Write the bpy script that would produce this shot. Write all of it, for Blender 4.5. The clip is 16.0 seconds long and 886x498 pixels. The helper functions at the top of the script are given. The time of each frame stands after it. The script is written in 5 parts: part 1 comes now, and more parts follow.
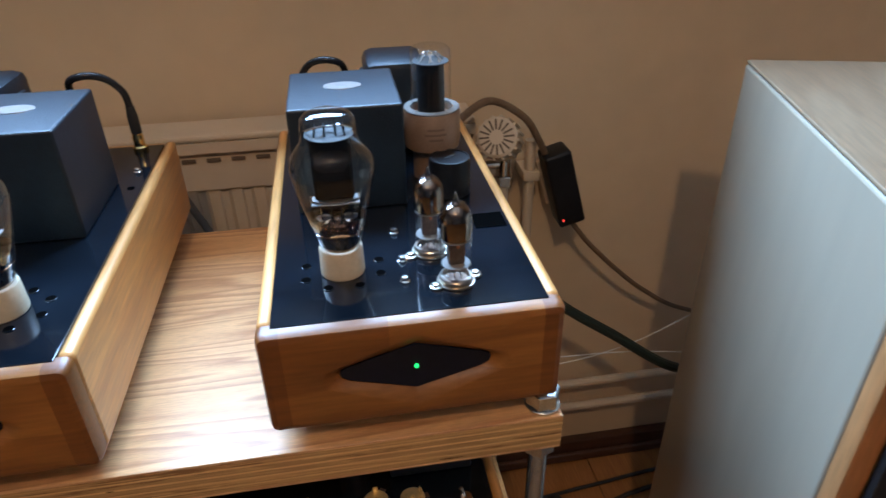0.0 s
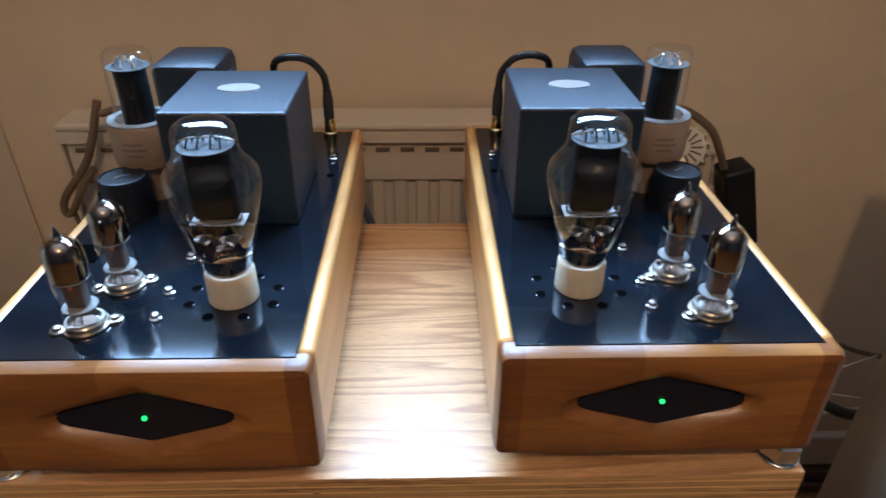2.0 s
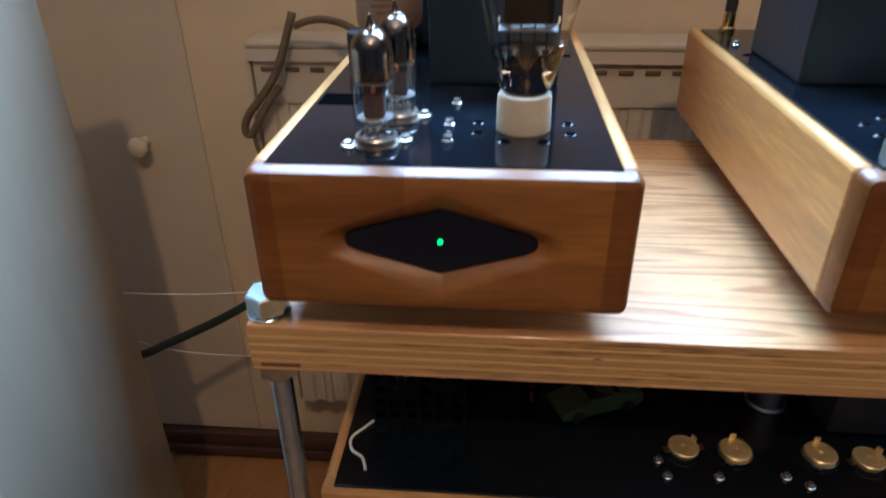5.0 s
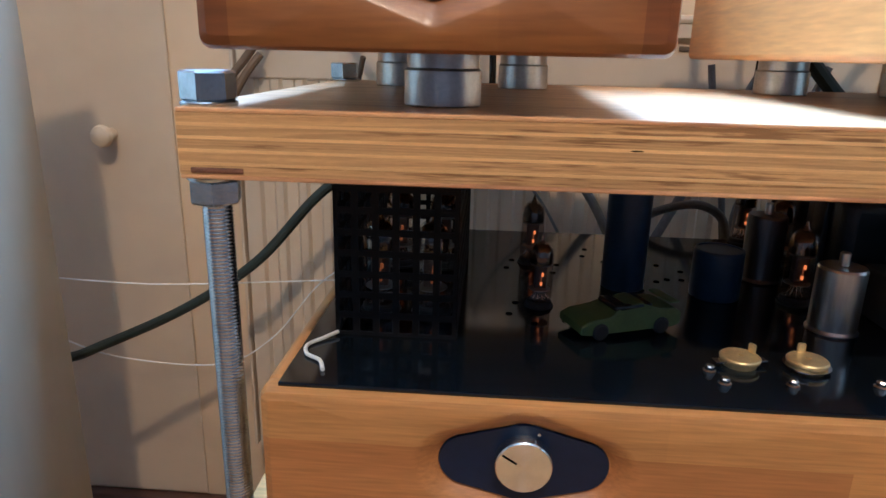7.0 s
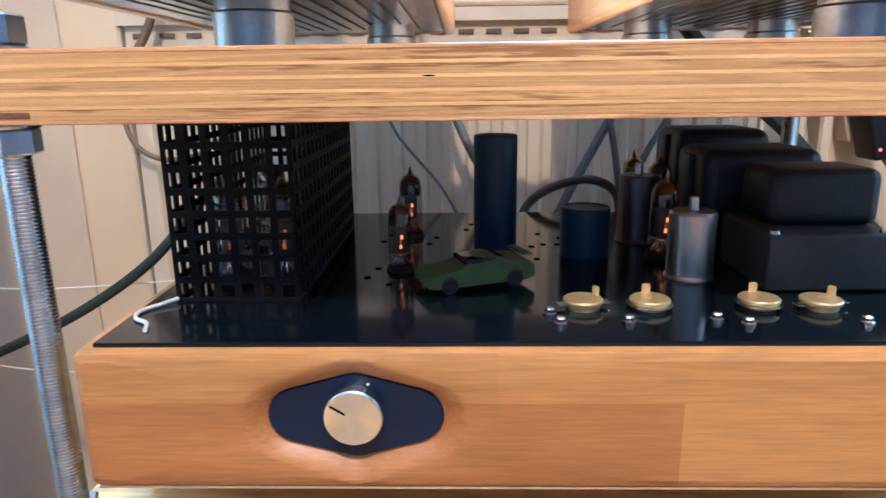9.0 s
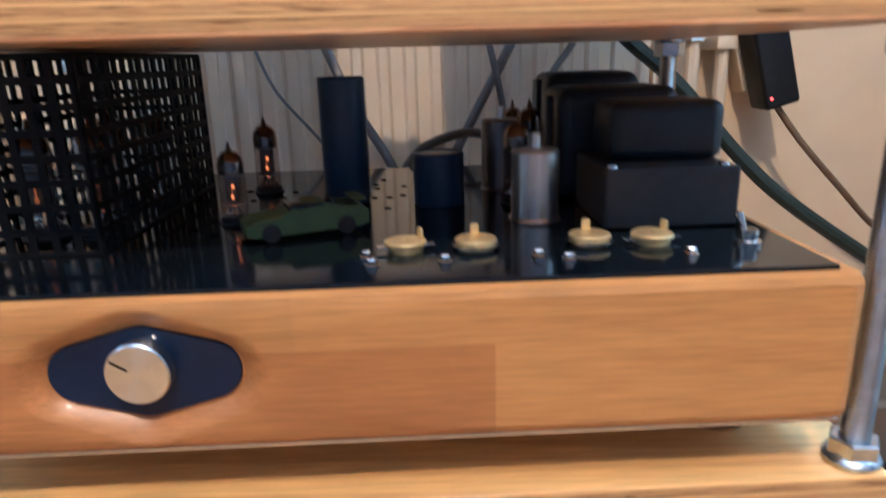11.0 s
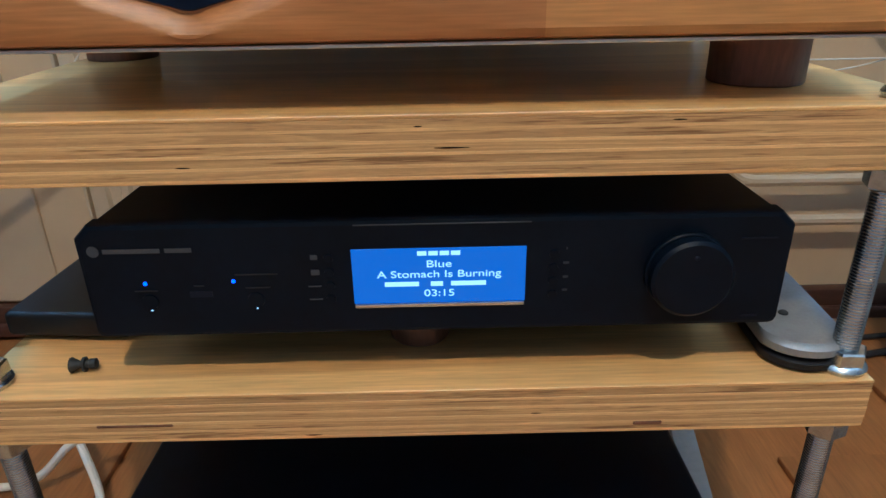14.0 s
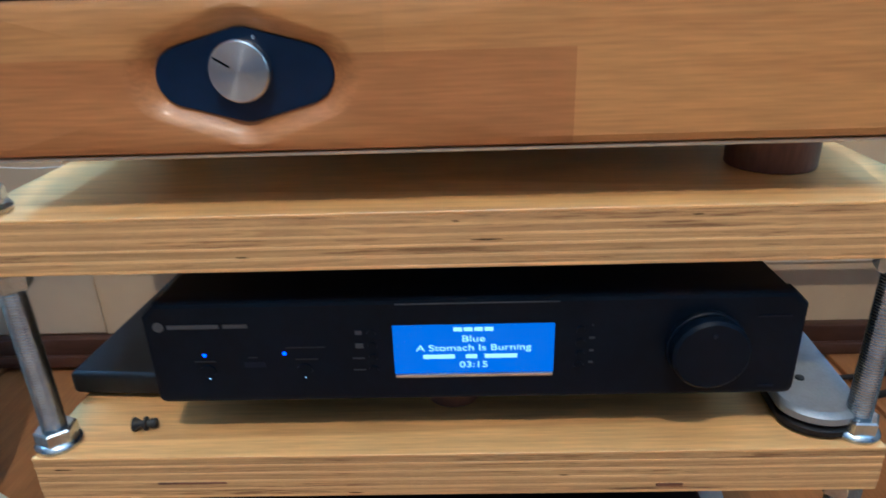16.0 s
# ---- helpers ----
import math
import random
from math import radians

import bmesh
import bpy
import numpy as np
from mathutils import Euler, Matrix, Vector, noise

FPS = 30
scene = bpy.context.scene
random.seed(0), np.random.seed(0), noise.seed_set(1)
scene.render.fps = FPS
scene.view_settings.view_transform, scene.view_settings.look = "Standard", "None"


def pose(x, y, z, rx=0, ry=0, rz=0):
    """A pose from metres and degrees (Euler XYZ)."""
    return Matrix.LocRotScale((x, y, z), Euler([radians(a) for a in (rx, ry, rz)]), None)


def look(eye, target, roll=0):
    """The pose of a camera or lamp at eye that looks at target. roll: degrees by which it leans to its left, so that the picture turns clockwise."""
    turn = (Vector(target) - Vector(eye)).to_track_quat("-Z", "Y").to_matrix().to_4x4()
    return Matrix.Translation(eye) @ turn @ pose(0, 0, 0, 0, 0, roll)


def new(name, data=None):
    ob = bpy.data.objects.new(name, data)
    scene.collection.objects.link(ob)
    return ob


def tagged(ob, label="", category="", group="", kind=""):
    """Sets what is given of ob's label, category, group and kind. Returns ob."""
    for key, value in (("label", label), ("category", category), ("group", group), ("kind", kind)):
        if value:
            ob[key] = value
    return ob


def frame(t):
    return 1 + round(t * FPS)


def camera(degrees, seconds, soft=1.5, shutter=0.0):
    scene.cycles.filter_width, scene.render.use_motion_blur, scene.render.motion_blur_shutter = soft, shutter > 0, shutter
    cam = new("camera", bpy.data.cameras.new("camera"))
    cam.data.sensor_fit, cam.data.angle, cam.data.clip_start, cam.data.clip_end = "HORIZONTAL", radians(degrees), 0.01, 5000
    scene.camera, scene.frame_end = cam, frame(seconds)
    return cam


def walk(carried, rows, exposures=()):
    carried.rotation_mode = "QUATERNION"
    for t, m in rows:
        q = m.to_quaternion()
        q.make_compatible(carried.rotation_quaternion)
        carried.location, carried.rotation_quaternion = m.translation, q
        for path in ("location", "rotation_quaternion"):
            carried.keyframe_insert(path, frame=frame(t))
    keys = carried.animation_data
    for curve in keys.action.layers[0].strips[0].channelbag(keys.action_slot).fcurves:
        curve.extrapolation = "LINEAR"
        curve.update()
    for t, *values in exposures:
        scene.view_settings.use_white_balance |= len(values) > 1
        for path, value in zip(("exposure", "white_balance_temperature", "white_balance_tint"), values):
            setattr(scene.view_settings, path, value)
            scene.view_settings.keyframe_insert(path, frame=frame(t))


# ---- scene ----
cam = camera(68.1, 16.0, soft=1.5, shutter=0.5)
PATH = [
    (0, (0.149, -0.369, 1.134), (0.422, 1.321, 0.1), -0.9),
    (0.5, (0.131, -0.349, 1.131), (0.332, 1.355, 0.104), 1.1),
    (1, (0.103, -0.333, 1.128), (0.227, 1.387, 0.115), -0.1),
    (1.5, (0.067, -0.326, 1.129), (0.157, 1.394, 0.112), 0.0),
    (2, (0.031, -0.316, 1.124), (0.082, 1.389, 0.079), 0.5),
    (2.5, (0.006, -0.309, 1.115), (-0.031, 1.402, 0.082), -1.3),
    (3, (-0.023, -0.307, 1.109), (-0.11, 1.402, 0.074), -1.3),
    (3.5, (-0.065, -0.313, 1.117), (-0.116, 1.401, 0.087), -0.0),
    (4, (-0.106, -0.326, 1.143), (-0.171, 1.393, 0.123), -1.7),
    (4.5, (-0.107, -0.341, 1.066), (-0.268, 1.388, 0.072), -1.5),
    (5, (-0.119, -0.34, 0.993), (-0.276, 1.395, 0.01), -0.7),
    (5.2, (-0.123, -0.337, 0.967), (-0.285, 1.401, -0.009), -0.4),
    (7.3, (-0.121, -0.326, 0.748), (-0.251, 1.603, 0.239), 1.4),
    (7.5, (-0.117, -0.328, 0.74), (-0.239, 1.608, 0.253), 1.1),
    (8, (-0.091, -0.335, 0.73), (-0.189, 1.6, 0.234), 0.0),
    (8.5, (-0.059, -0.332, 0.723), (-0.133, 1.604, 0.227), -0.6),
    (10.8, (0.036, -0.301, 0.701), (0.084, 1.625, 0.163), -1.2),
    (11, (0.05, -0.305, 0.689), (0.111, 1.615, 0.13), -1.6),
    (11.5, (0.062, -0.325, 0.628), (0.178, 1.557, -0.039), -1.1),
    (12, (0.063, -0.342, 0.569), (0.172, 1.505, -0.189), -1.4),
    (12.5, (0.045, -0.345, 0.551), (0.101, 1.497, -0.227), -1.6),
    (13, (0.03, -0.349, 0.538), (0.041, 1.489, -0.252), -1.2),
    (13.5, (0.031, -0.348, 0.534), (0.044, 1.482, -0.271), -0.9),
    (14, (0.029, -0.347, 0.534), (0.04, 1.482, -0.274), -1.1),
    (14.5, (0.028, -0.347, 0.535), (0.033, 1.488, -0.26), -1.0),
    (15, (0.03, -0.344, 0.546), (0.047, 1.491, -0.248), -1.1),
    (15.5, (0.032, -0.347, 0.561), (0.039, 1.489, -0.233), -1.2),
    (16, (0.021, -0.359, 0.588), (-0.031, 1.481, -0.196), -1.9),
]
walk(cam, [(t, look(eye, target, roll)) for t, eye, target, roll in PATH],
     exposures=[(0.0, 0.15, 5750, 14), (4.0, 0.22, 5750, 14), (5.2, 0.38, 5400, 12), (7.3, 1.78, 4750, 9), (8.5, 2.48, 4400, 7), (11.0, 2.2, 4600, 10), (11.5, 2.05, 5150, 10), (12.0, 1.75, 5500, 8), (12.5, 1.65, 4700, 0), (15.0, 1.7, 4450, -2), (16.0, 1.78, 4250, -1)])

# ---------------------------------------------------------------- light
world = bpy.data.worlds.new("world")
scene.world = world
world.use_nodes = True
bg = world.node_tree.nodes["Background"]
sky = world.node_tree.nodes.new("ShaderNodeTexSky")
sky.sky_type, sky.sun_disc, sky.sun_elevation, sky.sun_rotation = "NISHITA", False, radians(35), radians(120)
world.node_tree.links.new(sky.outputs[0], bg.inputs[0])
bg.inputs[1].default_value = 0.08

WIN_X0, WIN_X1, WIN_Z0, WIN_Z1 = -0.72, 0.58, 1.24, 2.03
SILL_Y, CEIL, SKY_Z0 = 0.455, 2.75, 1.46
sky_lamp = new("window_daylight", bpy.data.lights.new("window_daylight", "AREA"))
sky_lamp.data.shape, sky_lamp.data.size, sky_lamp.data.size_y = "RECTANGLE", WIN_X1 - WIN_X0 - 0.1, WIN_Z1 - 0.05 - SKY_Z0
sky_lamp.data.energy, sky_lamp.data.color = 102.0, (0.43, 0.69, 1.0)
sky_lamp.matrix_world = look(((WIN_X0 + WIN_X1) / 2, 0.69, (SKY_Z0 + WIN_Z1) / 2), ((WIN_X0 + WIN_X1) / 2, -1, (SKY_Z0 + WIN_Z1) / 2 - 0.2))

LAMP = (0.014, -1.25, 2.47)
bulb_light = new("ceiling_bulb_light", bpy.data.lights.new("ceiling_bulb_light", "POINT"))
bulb_light.data.energy, bulb_light.data.color, bulb_light.data.shadow_soft_size = 36.0, (1.0, 0.66, 0.36), 0.05
bulb_light.location = LAMP


# ---------------------------------------------------------------- materials
def mat(name, base=(0.5, 0.5, 0.5), rough=0.5, metal=0.0, vary=0.0, scale=20.0, stretch=(1, 1, 1), bump=0.0, bump_scale=60.0,
        coat=0.0, spec=0.5, second=None, rand=0.0, rough_vary=0.0):
    """A principled material with two scales of noise in its colour, and relief."""
    m = bpy.data.materials.new(name)
    m.use_nodes = True
    n, l = m.node_tree.nodes, m.node_tree.links
    b = n["Principled BSDF"]
    b.inputs["Base Color"].default_value = (*base, 1)
    b.inputs["Roughness"].default_value, b.inputs["Metallic"].default_value = rough, metal
    b.inputs["Specular IOR Level"].default_value = spec
    b.inputs["Coat Weight"].default_value, b.inputs["Coat Roughness"].default_value = coat, 0.12
    co = n.new("ShaderNodeTexCoord")
    mp = n.new("ShaderNodeMapping")
    mp.inputs["Scale"].default_value = stretch
    l.new(co.outputs["Object"], mp.inputs["Vector"])
    if vary or second:
        t1, t2 = n.new("ShaderNodeTexNoise"), n.new("ShaderNodeTexNoise")
        t1.inputs["Scale"].default_value, t2.inputs["Scale"].default_value = scale, scale * 7
        t1.inputs["Detail"].default_value = 4
        l.new(mp.outputs[0], t1.inputs["Vector"]), l.new(mp.outputs[0], t2.inputs["Vector"])
        mx = n.new("ShaderNodeMix")
        mx.inputs[0].default_value = 0.35
        l.new(t1.outputs[0], mx.inputs[2]), l.new(t2.outputs[0], mx.inputs[3])
        ramp = n.new("ShaderNodeValToRGB")
        lo = second or tuple(max(0, c * (1 - vary)) for c in base)
        hi = base if second else tuple(min(1, c * (1 + vary)) for c in base)
        ramp.color_ramp.elements[0].position, ramp.color_ramp.elements[0].color = 0.36, (*lo, 1)
        ramp.color_ramp.elements[1].position, ramp.color_ramp.elements[1].color = 0.64, (*hi, 1)
        l.new(mx.outputs[0], ramp.inputs[0])
        out = ramp.outputs[0]
        if rand:
            inf, hsv = n.new("ShaderNodeObjectInfo"), n.new("ShaderNodeHueSaturation")
            mr = n.new("ShaderNodeMapRange")
            mr.inputs[3].default_value, mr.inputs[4].default_value = 1 - rand, 1 + rand
            l.new(inf.outputs["Random"], mr.inputs[0]), l.new(mr.outputs[0], hsv.inputs["Value"])
            l.new(out, hsv.inputs["Color"])
            out = hsv.outputs[0]
        l.new(out, b.inputs["Base Color"])
        if rough_vary:
            rr = n.new("ShaderNodeMapRange")
            rr.inputs[3].default_value, rr.inputs[4].default_value = rough - rough_vary, rough + rough_vary
            l.new(t1.outputs[0], rr.inputs[0]), l.new(rr.outputs[0], b.inputs["Roughness"])
    if bump:
        tb, bp = n.new("ShaderNodeTexNoise"), n.new("ShaderNodeBump")
        tb.inputs["Scale"].default_value, tb.inputs["Detail"].default_value = bump_scale, 3
        bp.inputs["Strength"].default_value, bp.inputs["Distance"].default_value = bump, 0.001
        l.new(mp.outputs[0], tb.inputs["Vector"]), l.new(tb.outputs[0], bp.inputs["Height"])
        l.new(bp.outputs[0], b.inputs["Normal"])
    return m


def glow(name, colour, strength):
    m = bpy.data.materials.new(name)
    m.use_nodes = True
    b = m.node_tree.nodes["Principled BSDF"]
    b.inputs["Base Color"].default_value = (*[c * 0.3 for c in colour], 1)
    b.inputs["Emission Color"].default_value, b.inputs["Emission Strength"].default_value = (*colour, 1), strength
    return m


def wood(name, light, dark, along="x", ring=120.0, rough=0.35, coat=0.0, rand=0.0, contrast=1.0, warp=0.35, staves=None, bump=0.12, ends=0.0, grain=0.09, flecks=0.0):
    """Sawn wood with growth lines that run along one axis; staves: glued blocks as (x0, x1, z0, z1, tone)."""
    m = bpy.data.materials.new(name)
    m.use_nodes = True
    n, l = m.node_tree.nodes, m.node_tree.links
    b = n["Principled BSDF"]
    co, mp = n.new("ShaderNodeTexCoord"), n.new("ShaderNodeMapping")
    mp.inputs["Scale"].default_value = {"x": (grain, 1, 1), "y": (1, grain, 1), "z": (1, 1, grain)}[along]
    inf = n.new("ShaderNodeObjectInfo")
    off = n.new("ShaderNodeVectorMath")
    off.operation = "SCALE"
    off.inputs[0].default_value = (3.1, 5.7, 4.3)
    l.new(inf.outputs["Random"], off.inputs["Scale"])
    add = n.new("ShaderNodeVectorMath")
    l.new(co.outputs["Object"], mp.inputs["Vector"])
    l.new(mp.outputs[0], add.inputs[0]), l.new(off.outputs[0], add.inputs[1])
    big, fine = n.new("ShaderNodeTexNoise"), n.new("ShaderNodeTexNoise")
    big.inputs["Scale"].default_value, big.inputs["Detail"].default_value = ring * 0.11, 1.5
    big.inputs["Distortion"].default_value = warp
    fine.inputs["Scale"].default_value, fine.inputs["Detail"].default_value = ring * 5, 3
    l.new(add.outputs[0], big.inputs["Vector"]), l.new(add.outputs[0], fine.inputs["Vector"])
    mul = n.new("ShaderNodeMath")
    mul.operation, mul.inputs[1].default_value = "MULTIPLY", 9.0
    l.new(big.outputs[0], mul.inputs[0])
    fr = n.new("ShaderNodeMath")
    fr.operation = "FRACT"
    l.new(mul.outputs[0], fr.inputs[0])
    ramp = n.new("ShaderNodeValToRGB")
    e = ramp.color_ramp.elements
    mid = tuple(a + (c - a) * 0.3 for a, c in zip(light, dark))
    deep = tuple(a + (c - a) * contrast for a, c in zip(light, dark))
    e[0].position, e[0].color = 0.0, (*light, 1)
    e[1].position, e[1].color = 1.0, (*light, 1)
    for p, c in ((0.55, mid), (0.86, deep)):
        x = e.new(p)
        x.color = (*c, 1)
    l.new(fr.outputs[0], ramp.inputs[0])
    fm = n.new("ShaderNodeMapRange")
    fm.inputs[1].default_value, fm.inputs[2].default_value, fm.inputs[3].default_value, fm.inputs[4].default_value = 0.3, 0.7, 0.82, 1.12
    l.new(fine.outputs[0], fm.inputs[0])
    hsv = n.new("ShaderNodeHueSaturation")
    l.new(ramp.outputs[0], hsv.inputs["Color"])
    value = fm.outputs[0]
    if rand:
        mr, mm = n.new("ShaderNodeMapRange"), n.new("ShaderNodeMath")
        mr.inputs[3].default_value, mr.inputs[4].default_value = 1 - rand, 1 + rand
        mm.operation = "MULTIPLY"
        l.new(inf.outputs["Random"], mr.inputs[0]), l.new(mr.outputs[0], mm.inputs[0]), l.new(value, mm.inputs[1])
        value = mm.outputs[0]
    l.new(value, hsv.inputs["Value"])
    colour = hsv.outputs[0]
    for x0, x1, z0, z1, tone in staves or ():
        sep, inside = n.new("ShaderNodeSeparateXYZ"), None
        l.new(co.outputs["Object"], sep.inputs[0])
        for axis, op, edge in ((0, "GREATER_THAN", x0), (0, "LESS_THAN", x1), (2, "GREATER_THAN", z0), (2, "LESS_THAN", z1)):
            cmp_node = n.new("ShaderNodeMath")
            cmp_node.operation, cmp_node.inputs[1].default_value = op, edge
            l.new(sep.outputs[axis], cmp_node.inputs[0])
            if inside is None:
                inside = cmp_node.outputs[0]
            else:
                both = n.new("ShaderNodeMath")
                both.operation = "MULTIPLY"
                l.new(inside, both.inputs[0]), l.new(cmp_node.outputs[0], both.inputs[1])
                inside = both.outputs[0]
        mx = n.new("ShaderNodeMix")
        mx.data_type, mx.blend_type, mx.inputs[7].default_value = "RGBA", "MULTIPLY", (*tone, 1)
        l.new(inside, mx.inputs[0]), l.new(colour, mx.inputs[6])
        colour = mx.outputs[2]
    if ends:
        es, ab, gt, em = n.new("ShaderNodeSeparateXYZ"), n.new("ShaderNodeMath"), n.new("ShaderNodeMath"), n.new("ShaderNodeMix")
        ab.operation, gt.operation, gt.inputs[1].default_value = "ABSOLUTE", "GREATER_THAN", ends
        em.data_type, em.blend_type, em.inputs[7].default_value = "RGBA", "MULTIPLY", (0.74, 0.65, 0.58, 1)
        l.new(co.outputs["Object"], es.inputs[0]), l.new(es.outputs[0], ab.inputs[0]), l.new(ab.outputs[0], gt.inputs[0])
        l.new(gt.outputs[0], em.inputs[0]), l.new(colour, em.inputs[6])
        colour = em.outputs[2]
    if flecks:
        # torn fibres: short dark dashes of uneven length along the grain
        fs, fo, fn, fn2, fk, fp, fx = (n.new("ShaderNodeMapping"), n.new("ShaderNodeVectorMath"), n.new("ShaderNodeTexNoise"), n.new("ShaderNodeTexNoise"),
                                       n.new("ShaderNodeMapRange"), n.new("ShaderNodeMath"), n.new("ShaderNodeMix"))
        fs.inputs["Scale"].default_value = (0.04, 0.3, 1)
        l.new(co.outputs["Object"], fs.inputs["Vector"]), l.new(fs.outputs[0], fo.inputs[0]), l.new(off.outputs[0], fo.inputs[1])
        fn.inputs["Scale"].default_value, fn.inputs["Detail"].default_value, fn.inputs["Distortion"].default_value = 950, 2.5, 0.3
        fn2.inputs["Scale"].default_value, fn2.inputs["Detail"].default_value = 170, 1.0
        l.new(fo.outputs[0], fn.inputs["Vector"]), l.new(fo.outputs[0], fn2.inputs["Vector"])
        fk.inputs[1].default_value, fk.inputs[2].default_value = 0.29, 0.39
        fp.operation = "MULTIPLY"
        l.new(fn.outputs[0], fp.inputs[0]), l.new(fn2.outputs[0], fp.inputs[1]), l.new(fp.outputs[0], fk.inputs[0])
        fk.inputs[4].default_value = flecks
        fx.data_type, fx.blend_type, fx.inputs[7].default_value = "RGBA", "MULTIPLY", (0.30, 0.20, 0.13, 1)
        l.new(fk.outputs[0], fx.inputs[0]), l.new(colour, fx.inputs[6])
        colour = fx.outputs[2]
    l.new(colour, b.inputs["Base Color"])
    rr = n.new("ShaderNodeMapRange")
    rr.inputs[3].default_value, rr.inputs[4].default_value = rough - 0.06, rough + 0.1
    l.new(fine.outputs[0], rr.inputs[0]), l.new(rr.outputs[0], b.inputs["Roughness"])
    b.inputs["Coat Weight"].default_value, b.inputs["Coat Roughness"].default_value = coat, 0.15
    bp = n.new("ShaderNodeBump")
    bp.inputs["Strength"].default_value, bp.inputs["Distance"].default_value = bump, 0.0006
    l.new(fine.outputs[0], bp.inputs["Height"]), l.new(bp.outputs[0], b.inputs["Normal"])
    return m


def glass_mat(name, tint=(1, 1, 1), rough=0.02):
    """Thin clear glass: see-through, with gloss that grows towards the edge."""
    m = bpy.data.materials.new(name)
    m.use_nodes = True
    n, l = m.node_tree.nodes, m.node_tree.links
    n.remove(n["Principled BSDF"])
    clear, gloss, mix, lw = n.new("ShaderNodeBsdfTransparent"), n.new("ShaderNodeBsdfGlossy"), n.new("ShaderNodeMixShader"), n.new("ShaderNodeLayerWeight")
    clear.inputs[0].default_value, gloss.inputs["Roughness"].default_value = (*tint, 1), rough
    lw.inputs[0].default_value = 0.5
    power, scale_up = n.new("ShaderNodeMath"), n.new("ShaderNodeMath")
    power.operation, power.inputs[1].default_value = "POWER", 4.0
    scale_up.operation, scale_up.inputs[1].default_value, scale_up.inputs[2].default_value = "MULTIPLY_ADD", 0.9, 0.055
    l.new(lw.outputs["Facing"], power.inputs[0]), l.new(power.outputs[0], scale_up.inputs[0])
    l.new(scale_up.outputs[0], mix.inputs[0]), l.new(clear.outputs[0], mix.inputs[1]), l.new(gloss.outputs[0], mix.inputs[2])
    l.new(mix.outputs[0], n["Material Output"].inputs["Surface"])
    return m



def spun(name, base, rough):
    """Metal turned on a lathe: fine circular grooves."""
    m = mat(name, base, rough, 1.0, vary=0.08, scale=60)
    n, l = m.node_tree.nodes, m.node_tree.links
    tg = n.new("ShaderNodeTangent")
    tg.direction_type, tg.axis = "RADIAL", "Z"
    b = n["Principled BSDF"]
    b.inputs["Anisotropic"].default_value, b.inputs["Anisotropic Rotation"].default_value = 0.9, 0.25
    l.new(tg.outputs[0], b.inputs["Tangent"])
    return m


